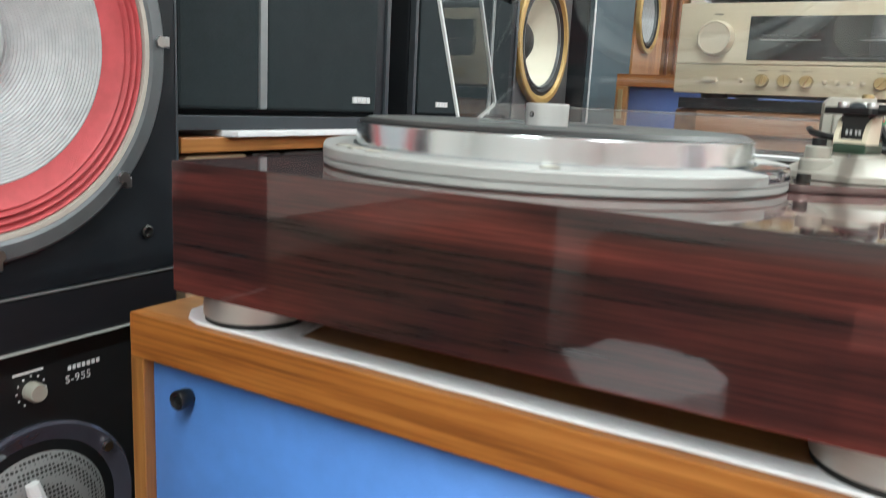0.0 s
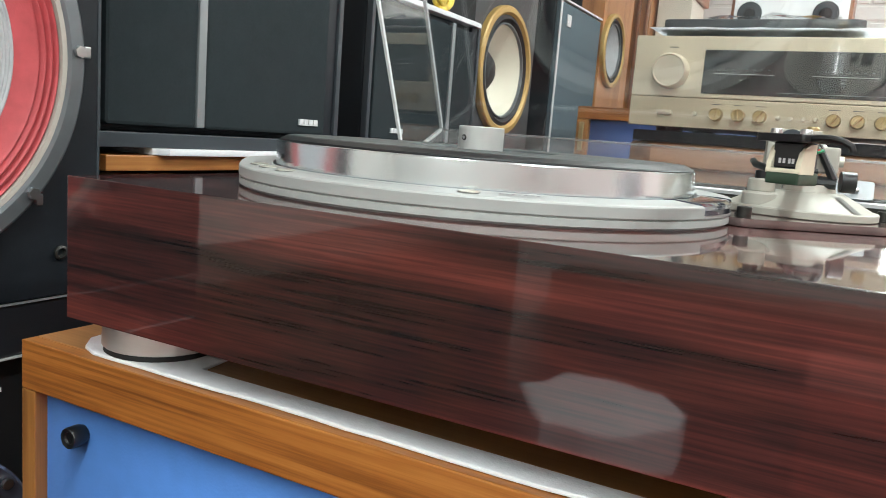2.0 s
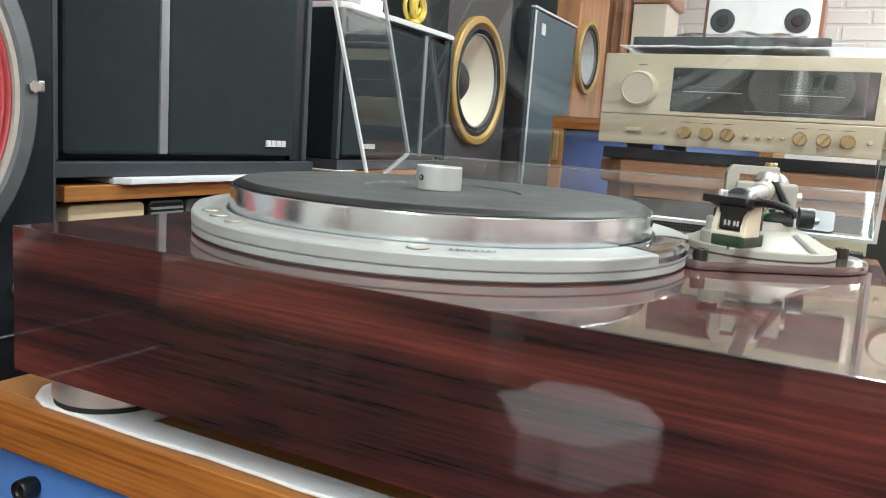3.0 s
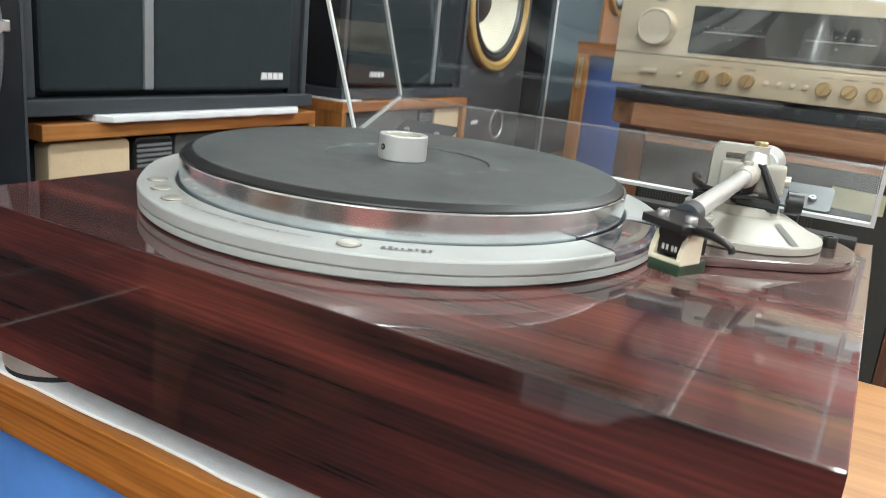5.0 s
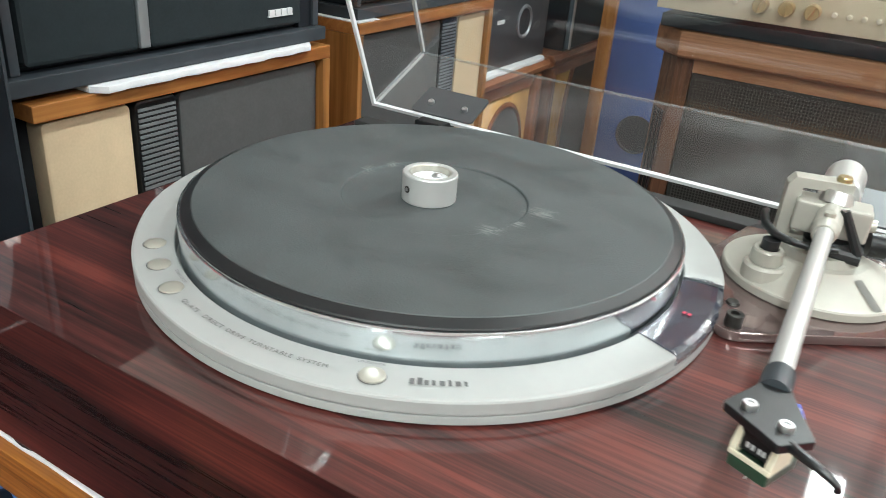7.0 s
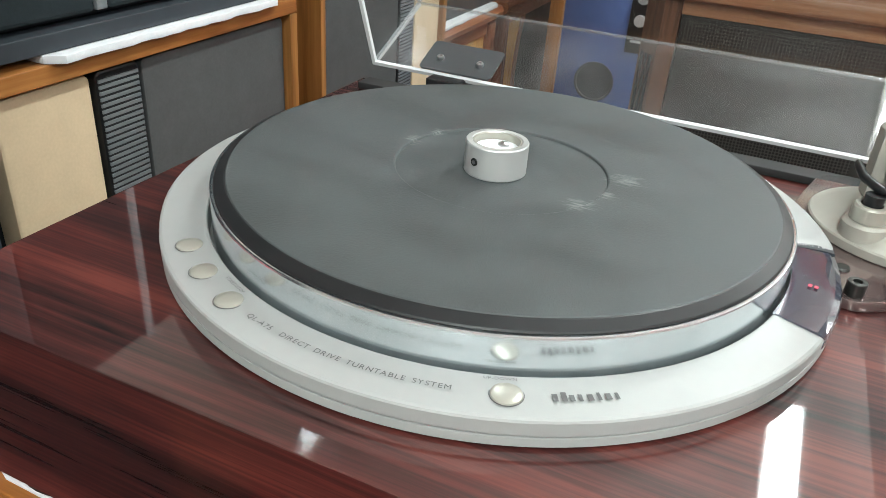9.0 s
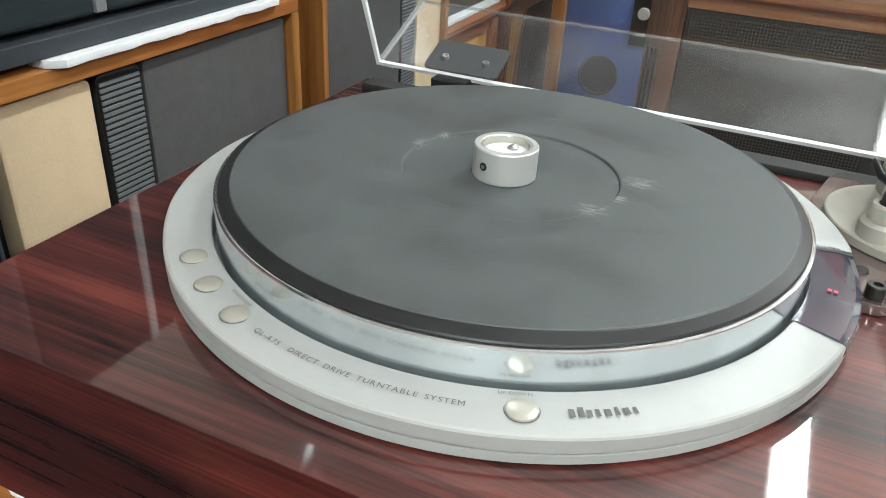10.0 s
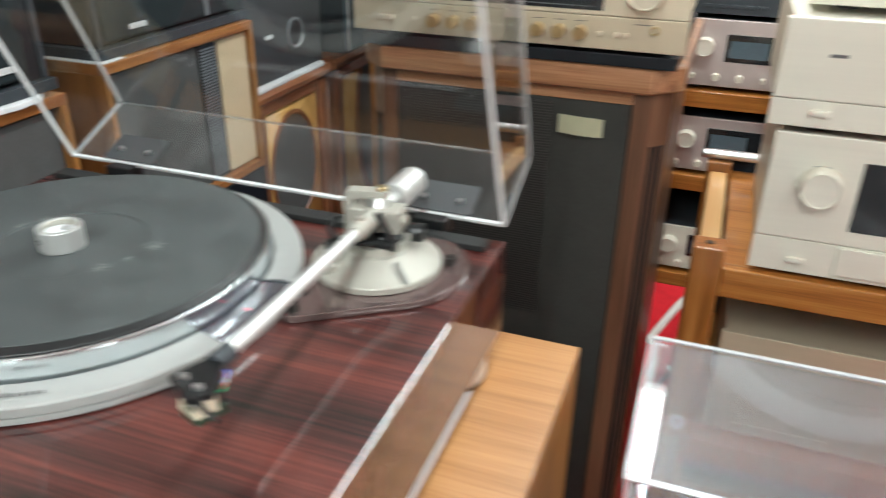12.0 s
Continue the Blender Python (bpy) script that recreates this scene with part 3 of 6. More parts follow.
RED_GLOW = glow("red indicator", (0.45, 0.015, 0.05), 0.12)
LAMP_GLOW = glow("lit lamp tube", (1.0, 0.97, 0.92), 6.0)


# ---- the room ----
X0, X1, Y0, Y1 = -0.85, 3.6, -2.6, 3.45
solid("floor", box(X0, X1, Y0, Y1, FLOOR - 0.1, FLOOR), CARPET, "red carpeted shop floor", "floor", kind="structure")
solid("ceiling", box(X0, X1, Y0, Y1, CEIL, CEIL + 0.1), CEILING, "plain white shop ceiling", "ceiling", kind="structure")
wall_north = solid("wall_north", box(X0, X1, Y1, Y1 + 0.15, FLOOR, CEIL), MORTAR, "white painted brick back wall", "wall", kind="structure")
solid("wall_south", box(X0, X1, Y0 - 0.15, Y0, FLOOR, CEIL), PLASTER, "plain off-white shop wall", "wall", kind="structure")
solid("wall_west", box(X0 - 0.15, X0, Y0, Y1, FLOOR, CEIL), PLASTER, "plain off-white shop wall", "wall", kind="structure")
solid("wall_east", box(X1, X1 + 0.15, Y0, Y1, FLOOR, CEIL), PLASTER, "plain off-white shop wall", "wall", kind="structure")
for tx, ty in TUBES:
    z = CEIL - DROP
    fixture = thing("ceiling_light", (tx, ty, CEIL), "unseen white hanging strip light, lit", "lamp", "ceiling lights")
    part("housing", box(tx - 0.05, tx + 0.05, ty - 0.63, ty + 0.63, z - 0.0095, z + 0.030, 0.006), WHITE_BOX, fixture)
    part("diffuser", prism([(tx - 0.048, z - 0.010), (tx - 0.040, z - 0.026), (tx + 0.040, z - 0.026), (tx + 0.048, z - 0.010)], ty - 0.61, ty + 0.61, "y", 0.003), LAMP_GLOW, fixture, "lit white diffuser")
    for s in (-0.45, 0.45):
        part("hanger", rod([(tx, ty + s, z + 0.029), (tx, ty + s, CEIL)], 0.003, 8), STEEL, fixture)


# ---- turntable ----
C = Vector((0.2035, 0.2045, 0))
PW, PD, PH = 0.505, 0.405, 0.0955
STAND_Z = -0.1235
table = thing("turntable", (PW / 2, PD / 2, STAND_Z), "glossy rosewood turntable with silver platter, its clear lid open", "turntable")


def build_deck(t):
    part("plinth", box(0, PW, 0, PD, -PH, 0, 0.0006, 2), ROSEWOOD, t, "high-gloss dark red rosewood plinth")
    # feet
    for fx, fy in ((0.033, 0.052), (PW - 0.040, 0.052), (0.033, PD - 0.05), (PW - 0.040, PD - 0.05)):
        f = part("foot", lathe([(0, -PH), (0.0385, -PH), (0.0390, -PH - 0.002), (0.0400, STAND_Z + 0.0080), (0.0392, STAND_Z + 0.0070), (0, STAND_Z + 0.0070)], (fx, fy, 0), seg=56), FOOT_METAL, t, "satin silver foot")
        part("rubber_ring", lathe([(0, STAND_Z + 0.0070), (0.0385, STAND_Z + 0.0070), (0.0388, STAND_Z + 0.0032), (0, STAND_Z + 0.0030)], (fx, fy, 0), seg=40), BLACK_RUBBER, f)
    # surround ring with the controls
    rb = lathe([(0.148, 0.0), (0.1768, 0.0), (0.1768, 0.0008), (0.1792, 0.0011), (0.1797, 0.0016), (0.1797, 0.0056), (0.1786, 0.0059), (0.1786, 0.0064), (0.1797, 0.0067), (0.1800, 0.0072), (0.1801, 0.0138), (0.1796, 0.0147), (0.1784, 0.0152), (0.1585, 0.0162), (0.1572, 0.0161), (0.1566, 0.0154), (0.1564, 0.004), (0.148, 0.004)], C, seg=180)
    for v in rb.verts:
        if v.co.z > 0.0125:
            d = v.co - C
            ang = math.degrees(math.atan2(d.y, d.x))
            back = 1.0 if ang > 13 or ang < -150 else (max(0.0, (-138 - ang) / 12) if ang < -138 else 0.0)
            v.co.z += back * 0.0014 + (back - 0.5) * 0.055 * max(0.0, d.xy.length - 0.1575)
    ring = part("surround_ring", rb, ALU_PAINT, t, "pale silver surround ring", 4)
    for bx, by in ((0.0950, 0.0775), (0.1165, 0.0620), (0.1410, 0.0490), (0.2680, 0.0500)):
        r = math.hypot(bx - C.x, by - C.y)
        z = 0.0162 - (r - 0.1585) * 0.078 + 0.0004
        b = part("button", lathe([(0, 0.0009), (0.003, 0.0009), (0.0052, 0.0006), (0.0061, 0.0002), (0.0064, -0.0006), (0.0, -0.0006)], (bx, by, z), seg=36), CHAMPAGNE, ring, "pale gold push button")
        part("button_gap", lathe([(0.0065, -0.0002), (0.0068, -0.0002), (0.0068, 0.0), (0.0065, 0.0)], (bx, by, z - 0.0003), seg=36), PRINT_GREY, b)
    part("lettering", arc_text("QL-A75  DIRECT DRIVE TURNTABLE SYSTEM", C, 0.1690, -106.8, 0.0040, 0.0160, 1.04), PRINT_GREY, ring, "small dark printed lettering", 0)
    part("lettering", arc_text("START-STOP", C, 0.1612, -117.5, 0.0025, 0.0166, 1.0), PRINT_GREY, ring, "", 0)
    part("lettering", arc_text("UP-DOWN", C, 0.1605, -70.5, 0.0025, 0.0166, 1.0), PRINT_GREY, ring, "", 0)
    for a, w, h in ((-61.2, 0.0022, 0.0042), (-60.0, 0.0022, 0.0052), (-59.0, 0.002, 0.0036), (-57.9, 0.0016, 0.0038), (-56.6, 0.0024, 0.0036), (-55.4, 0.0014, 0.0044), (-54.2, 0.0024, 0.0036), (-53.0, 0.0014, 0.0036)):
        m = pose(C.x + 0.1690 * math.cos(radians(a)), C.y + 0.1690 * math.sin(radians(a)), 0.0160, 0, 0, a + 90)
        mark = bmesh.new()
        mark.faces.new([mark.verts.new(m @ Vector(p)) for p in ((-w / 2, -0.0018, 0), (w / 2, -0.0018, 0), (w / 2, h - 0.0018, 0), (-w / 2, h - 0.0018, 0))])
        part("maker_mark", mark, PRINT_GREY, ring, "", 0)
    # smoked quartz window at the ring's right
    part("window", lathe([(0.1562, 0.0130), (0.1562, 0.0163), (0.159, 0.0169), (0.1765, 0.0160), (0.1795, 0.0146), (0.1805, 0.0122), (0.1804, 0.0090), (0.17, 0.0110)], C, seg=16, a0=-16.0, a1=11.5), SMOKED, ring, "smoked speed window", 20)
    part("window_strip", lathe([(0.1566, 0.0130), (0.1566, 0.0166), (0.160, 0.0169), (0.172, 0.0167), (0.1796, 0.0158), (0.1803, 0.0125), (0.17, 0.0120)], C, seg=4, a0=11.7, a1=14.8), DARK_TRIM, ring, "", 20)
    txt = line_text("Quartz Lock", pose(C.x + 0.1580 * math.cos(radians(12.5)), C.y + 0.1580 * math.sin(radians(12.5)), 0.0173, 0, 2.0, 13.0), 0.0036)
    part("lettering", txt, PRINT_PALE, ring, "pale printed lettering", 0)
    led = bmesh.new()
    m = pose(C.x + 0.1665 * math.cos(radians(-3.0)), C.y + 0.1665 * math.sin(radians(-3.0)), 0.0173, 0, 2.5, -2.5)
    for o in (-0.0015, 0.0013):
        led.faces.new([led.verts.new(m @ Vector((o + x, y, 0))) for x, y in ((-0.0009, -0.0014), (0.0009, -0.0014), (0.0012, 0.0014), (-0.0006, 0.0014))])
    part("speed_light", led, RED_GLOW, ring, "dim red speed light", 0)
    # platter and mat
    platter = part("platter", lathe([(0.0, 0.006), (0.1540, 0.006), (0.1544, 0.007), (0.1546, 0.0318), (0.1544, 0.0325), (0.1538, 0.0328), (0.0, 0.0328)], C, seg=180), CHROME, t, "polished aluminium platter", 20)
    part("mat", lathe([(0.0505, 0.0329), (0.1460, 0.0329), (0.1466, 0.0366), (0.1460, 0.0369), (0.0592, 0.0369), (0.0585, 0.0366), (0.0580, 0.0355), (0.0, 0.0355)], C, seg=180), RUBBER, platter, "worn dark grey rubber mat", 6)
    part("mat_edge", lathe([(0.1463, 0.0329), (0.1524, 0.0329), (0.1527, 0.0333), (0.1521, 0.0341), (0.1474, 0.0364), (0.1467, 0.0366)], C, seg=180), RUBBER_EDGE, platter, "smooth black bevelled edge of the mat", 10)
    part("spindle", lathe([(0, 0.046), (0.0022, 0.045), (0.0036, 0.043), (0.0036, 0.033), (0, 0.033)], C, seg=20), STEEL, platter)
    return ring


build_deck(table)

WC = Vector((0.2015, 0.2000, 0))
weight = thing("record_weight", (WC.x, WC.y, 0.0355), "silver metal ring weight with a pale gold liner on the platter", "record weight")
part("ring", lathe([(0.0, 0.0355), (0.0165, 0.0355), (0.0171, 0.0361), (0.0171, 0.0525), (0.0166, 0.0532), (0.0139, 0.0532), (0.0134, 0.0526), (0.0134, 0.0422), (0.0, 0.0418)], WC, seg=72), ALU_TURNED, weight)
part("liner", lathe([(0.0133, 0.0528), (0.0126, 0.0529), (0.0123, 0.0524), (0.0123, 0.0424), (0.0133, 0.0424)], WC, seg=60), CHAMPAGNE, weight, "pale gold inner liner")
part("insert", lathe([(0.0, 0.0492), (0.0118, 0.0490), (0.0122, 0.0486), (0.0122, 0.0425), (0.0, 0.0425)], WC, seg=48), WHITE_BOX, weight, "white disc inside the ring")
part("spindle_tip", lathe([(0, 0.0515), (0.0016, 0.0511), (0.0030, 0.0500), (0.0032, 0.0485), (0, 0.0485)], C, seg=20), STEEL, weight)
sd = Vector((-0.36, -0.933, 0))
part("screw", rod([WC + sd * 0.0165 + Vector((0, 0, 0.0445)), WC + sd * 0.0174 + Vector((0, 0, 0.0445))], 0.0022, 16), DARK_STEEL, weight)
part("screw_slot", rod([WC + sd * 0.0173 + Vector((0, 0, 0.0445)), WC + sd * 0.0178 + Vector((0, 0, 0.0445))], 0.0012, 6), STEEL, weight)


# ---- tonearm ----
# darker than the arm paint: the groove's shade is put into this grey
GROOVE = material("shaded arm base groove", (0.30, 0.30, 0.28), 0.6, 0.1, vary=0.05, scale=100)


def build_tonearm():
    ax = 0.4195
    arm = thing("tonearm", (0.425, 0.316, 0.0), "silver straight tonearm with black headshell, resting beside the platter", "tonearm")
    board = part("arm_board", prism(hull_of([(0.426, 0.318, 0.069), (0.391, 0.226, 0.013), (0.388, 0.372, 0.02)]), 0.0003, 0.0060, "z", 0.0008), ARM_BOARD, arm, "reflective bronze grey mounting board")
    for bx, by in ((0.391, 0.221), (0.4765, 0.334), (0.404, 0.392)):
        part("bolt", lathe([(0, 0.0118), (0.0024, 0.0118), (0.0024, 0.0135), (0.0046, 0.0135), (0.0049, 0.0130), (0.0049, 0.0062), (0, 0.0062)], (bx, by, 0), seg=24), DARK_STEEL, board)
    part("washer", lathe([(0, 0.0075), (0.0035, 0.0075), (0.0042, 0.0062), (0, 0.0062)], (0.3855, 0.247, 0), seg=20), DARK_STEEL, board)
    base = part("base", lathe([(0, 0.0062), (0.0535, 0.0062), (0.0542, 0.0068), (0.0542, 0.0112), (0.0534, 0.0122), (0.050, 0.0128), (0.031, 0.0232), (0.029, 0.0242), (0.024, 0.0246), (0.0225, 0.030), (0, 0.030)], (0.4190, 0.313, 0), seg=96), ARM_PAINT, arm, "pale silver conical arm base", 20)
    # thin strip on the cone, its colour carries the groove's shade
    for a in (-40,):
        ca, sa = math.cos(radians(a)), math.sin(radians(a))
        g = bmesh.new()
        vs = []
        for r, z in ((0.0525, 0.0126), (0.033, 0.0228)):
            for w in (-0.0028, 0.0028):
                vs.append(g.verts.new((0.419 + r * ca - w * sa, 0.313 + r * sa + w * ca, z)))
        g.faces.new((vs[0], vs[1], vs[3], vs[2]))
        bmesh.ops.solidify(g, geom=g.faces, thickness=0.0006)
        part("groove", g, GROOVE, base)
    # arm lift
    lx, ly = 0.3935, 0.2815
    lift = part("lift_post", lathe([(0, 0.012), (0.0125, 0.012), (0.0125, 0.0205), (0.0112, 0.0222), (0.0090, 0.0224), (0.0090, 0.0310), (0.0084, 0.0318), (0.006, 0.0318), (0.006, 0.0270), (0, 0.0270)], (lx, ly, 0), seg=40), ARM_PAINT, arm, "silver lift post with brass collar")
    part("collar", lathe([(0.0092, 0.0226), (0.0095, 0.0229), (0.0095, 0.0306), (0.0092, 0.0310)], (lx, ly, 0), seg=36), CHAMPAGNE, lift)
    part("plunger", rod([(lx, ly, 0.026), (lx, ly, 0.0375)], 0.0052, 20), BLACK, lift)
    part("lift_bar", rod([(lx - 0.010, ly + 0.034, 0.0425), (lx - 0.0105, ly + 0.026, 0.0440), (lx - 0.007, ly + 0.013, 0.0415), (lx + 0.002, ly + 0.003, 0.0395), (lx + 0.014, ly + 0.001, 0.0385), (lx + 0.024, ly + 0.002, 0.0385), (lx + 0.036, ly + 0.004, 0.0400)], [0.0018, 0.0024, 0.0026, 0.0026, 0.0022, 0.0022, 0.0020], 12), BLACK, lift, "curved black lift bar")
    # pillar and yoke
    part("pillar", lathe([(0, 0.0240), (0.0165, 0.0240), (0.0165, 0.033), (0.0135, 0.036), (0, 0.036)], (0.424, 0.318, 0), seg=40), BLACK, arm)
    yb = prism([(0.030, 0.0), (0.0, 0.0), (0.0, 0.040), (0.004, 0.0450), (0.037, 0.0450), (0.037, 0.0385), (0.009, 0.0385), (0.009, 0.008), (0.030, 0.008)], -0.006, 0.006, "y", 0.0006)
    bmesh.ops.transform(yb, matrix=pose(0.3900, 0.3160, 0.0245, 0, 0, 14), verts=yb.verts)
    part("yoke", yb, ARM_PAINT, arm, "pale silver bearing yoke")
    part("pivot_screw", lathe([(0, 0.0727), (0.0038, 0.0727), (0.0044, 0.0718), (0.0044, 0.0690), (0, 0.0690)], (0.4205, 0.3236, 0), seg=24), BRASS, arm, "small brass pivot screw")
    kb = box(-0.0215, 0.0215, -0.011, 0.011, 0.0, 0.0195, 0.0020, 3)
    bmesh.ops.transform(kb, matrix=pose(ax, 0.3165, 0.0385, 0, 0, 6), verts=kb.verts)
    part("bearing_block", kb, ARM_PAINT, arm)
    part("bearing_cap", rod([(0.4405, 0.318, 0.048), (0.4445, 0.3185, 0.048)], 0.0040, 20), CHAMPAGNE, arm)
    part("bearing_sleeve", rod([(ax, 0.318, 0.056), (ax + 0.0005, 0.3205, 0.0632)], [0.0105, 0.0085], 28), ALU, arm)
    br = rod([(0.4265, 0.300, 0.0590), (0.4180, 0.300, 0.0330)], [0.0026, 0.0034], 8)
    rod([(0.4265, 0.300, 0.0590), (0.4400, 0.300, 0.0345)], [0.0026, 0.0032], 8, br)
    rod([(0.4150, 0.300, 0.0322), (0.4420, 0.300, 0.0318)], 0.0042, 10, br)
    part("black_bracket", br, BLACK, arm, "open black triangular bracket")
    part("anti_skate_knob", rod([(0.444, 0.329, 0.033), (0.454, 0.331, 0.033)], 0.0080, 24), BLACK, arm)
    # tube, collar, weight
    tz = 0.0520
    tube = part("arm_tube", rod([(ax + 0.0038, 0.094, tz + 0.0030), (ax, 0.292, tz)], 0.0049, 28), ALU_TUBE, arm, "straight silver arm tube")
    part("collar", rod([(ax, 0.271, tz), (ax, 0.2725, tz), (ax, 0.2755, tz), (ax, 0.2765, tz), (ax, 0.2795, tz), (ax, 0.308, tz)], [0.0060, 0.0068, 0.0068, 0.0072, 0.0078, 0.0078], 32), ARM_PAINT, tube)
    part("set_screw", rod([(ax, 0.284, tz + 0.006), (ax, 0.284, tz + 0.0098)], 0.0032, 16), CHAMPAGNE, tube)
    part("counterweight", rod([(ax, 0.326, tz), (ax, 0.348, tz), (ax, 0.3482, tz), (ax, 0.350, tz), (ax, 0.392, tz), (ax, 0.394, tz)], [0.0060, 0.0060, 0.0120, 0.0130, 0.0130, 0.0120], 40), ALU_TUBE, arm, "round silver counterweight")
    # headshell, its end a little outward
    def out(bm):
        bmesh.ops.translate(bm, vec=(0.0030, 0.0020, 0.0015), verts=bm.verts)
        return bm
    shell = part("headshell", out(prism([(0.4160, 0.0880), (0.4140, 0.0810), (0.4066, 0.0640), (0.4072, 0.0624), (0.4270, 0.0490), (0.4284, 0.0492), (0.4378, 0.0586), (0.4376, 0.0600), (0.4280, 0.0810), (0.4256, 0.0880)], 0.0530, 0.0566, "z", 0.0005)), BLACK, arm, "flat black headshell", 25)
    part("shell_collar", out(rod([(ax + 0.001, 0.0835, tz + 0.0018), (ax + 0.001, 0.0985, tz + 0.0015)], 0.0060, 24)), DARK_TRIM, shell)
    for sx, sy in ((0.4150, 0.0645), (0.4280, 0.0595)):
        part("screw", out(lathe([(0, 0.0583), (0.0012, 0.0583), (0.0012, 0.0591), (0.0024, 0.0591), (0.0027, 0.0586), (0.0027, 0.0566), (0, 0.0566)], (sx, sy, 0), seg=20)), STEEL, shell)
    part("finger_lift", out(rod([(0.4310, 0.0540, 0.0548), (0.4350, 0.0505, 0.0552), (0.4395, 0.0478, 0.0552), (0.4440, 0.0460, 0.0543), (0.4472, 0.0455, 0.0525), (0.4478, 0.0458, 0.0505)], [0.0022, 0.0019, 0.0017, 0.0016, 0.0015, 0.0015], 10)), BLACK, shell)
    for i, w in enumerate(WIRES):
        o = i * 0.0013
        part("wire", out(rod([(0.4250 + o * 0.3, 0.0860, 0.0500), (0.4300 + o * 0.6, 0.0830 - o * 1.5, 0.0530 - o * 0.3), (0.4325 + o * 0.8, 0.0775 - o * 1.8, 0.0520 - o * 0.5), (0.4300, 0.0720 - o, 0.0480), (0.4270, 0.0700, 0.0460)], 0.0007, 6)), w, shell)
    turn = pose(0.4240, 0.0665, 0, 0, 0, -22)

    def set_in(bm):
        bmesh.ops.transform(bm, matrix=turn, verts=bm.verts)
        return bm
    cart = part("cartridge", out(set_in(box(-0.0068, 0.0068, -0.0075, 0.0095, 0.0410, 0.0529, 0.0008))), BLACK, arm, "black, ivory and green cartridge")
    for s in (-1, 1):
        part("mount", out(set_in(prism([(-0.0098, 0.0385), (0.0040, 0.0385), (0.0040, 0.0527), (-0.0020, 0.0527), (-0.0068, 0.0505), (-0.0098, 0.0430)], s * 0.0070 - 0.0013, s * 0.0070 + 0.0013, "x", 0.0003))), IVORY, cart)
    part("body", out(set_in(box(-0.0080, 0.0080, -0.0100, 0.0095, 0.0335, 0.0395, 0.0010))), GREEN_BODY, cart, "dark green lower body")
    part("bar", out(set_in(box(-0.0082, 0.0082, -0.0102, -0.0092, 0.0388, 0.0408, 0.0003))), IVORY, cart)
    for k in (-0.0030, -0.0010, 0.0016, 0.0033):
        part("mark", out(set_in(box(k - 0.0006, k + 0.0006, -0.0077, -0.0076, 0.0432, 0.0455))), PRINT_PALE, cart, "", 0)
    part("stylus", out(set_in(rod([(0, -0.0070, 0.0337), (0, -0.0088, 0.0315)], [0.0006, 0.0003], 6))), STEEL, cart)


ALU_TUBE = material("satin aluminium tube", (0.62, 0.63, 0.62), 0.30, 0.55, vary=0.03, scale=90)
build_tonearm()


# ---- lid ----
def build_lid():
    ux, uz, vx, vz = 0.9135, 0.4068, -0.4068, 0.9135
    oy, oz = 0.4090, 0.0120
    deep, long, th = 0.091, 0.375, 0.0032
    xl, xr = 0.0070, 0.5025

    def put(bm):
        for v in bm.verts:
            s, h = v.co.y, v.co.z
            v.co = Vector((v.co.x, oy + s * ux + h * vx, oz + s * uz + h * vz))
        bmesh.ops.recalc_face_normals(bm, faces=bm.faces)
        return bm
    lid = part("lid", put(box(xl, xr, deep, deep + th, 0, long)), ACRYLIC, table, "clear acrylic lid, standing open", 0)
    part("rear_panel", put(box(xl, xr, 0.0035, deep, 0, th)), ACRYLIC_DUSTY, lid, "", 0)
    part("front_panel", put(box(xl, xr, 0.0035, deep, long - th, long)), ACRYLIC, lid, "", 0)
    for a, b in ((xl, xl + th), (xr - th, xr)):
        part("side_panel", put(box(a, b, 0.0035, deep, th, long - th)), ACRYLIC, lid, "", 0)
    # sawn edges and joints; the light they catch is put into pale strips
    part("edge", put(box(xl, xr, 0.0, 0.0032, 0, th)), EDGE_LIGHT, lid, "sawn edge, the light it catches in its colour", 0)
    part("edge", put(box(xl, xr, 0.0, 0.0032, long - th, long)), EDGE_LIGHT, lid, "", 0)
    for a, b in ((xl, xl + th), (xr - th, xr)):
        part("edge", put(box(a, b, 0.0, 0.0032, th, long - th)), EDGE_LIGHT, lid, "", 0)
        part("seam", put(box(a - 0.0002, b + 0.0002, deep + 0.0006, deep + th + 0.0003, th, long - th)), SEAM, lid, "", 0)
        part("seam", put(box(a - 0.0002, b + 0.0002, 0.0035, deep, -0.0003, th * 0.9)), SEAM, lid, "", 0)
    part("seam", put(box(xl, xr, deep + th - 0.0012, deep + th + 0.0004, -0.0004, th * 0.45)), FAINT_SEAM, lid, "", 0)
    for hx in (0.0830, 0.4370):
        h = part("hinge_plate", put(prism(rounded(hx - 0.0325, hx + 0.0325, 0.0030, 0.0400, 0.004, 3), th + 0.0004, th + 0.0022, "z")), HINGE_GREY, table, "dark grey hinge plate", 0)
        for s in (-0.018, 0.018):
            m = bmesh.new()
            lathe([(0, 0.0045), (0.0012, 0.0045), (0.0012, 0.0052), (0.0026, 0.0052), (0.0031, 0.0044), (0.0031, 0.0022), (0, 0.0022)], (hx + s, 0.0175, 0), seg=18, bm=m)
            for v in m.verts:
                v.co.z += th
            part("screw", put(m), STEEL, h)
        part("hinge_block", box(hx - 0.018, hx + 0.012, PD - 0.0105, PD + 0.012, -0.001, 0.0145, 0.0015), BLACK, table, "black hinge block")
    return lid


build_lid()
# black strip added for the shadow between lid edge and plinth
part("back_rail", box(0.012, PW - 0.012, PD - 0.030, PD - 0.0115, 0.0003, 0.0060, 0.001), BLACK_RUBBER, table, "black strip for the shadow under the lid edge")


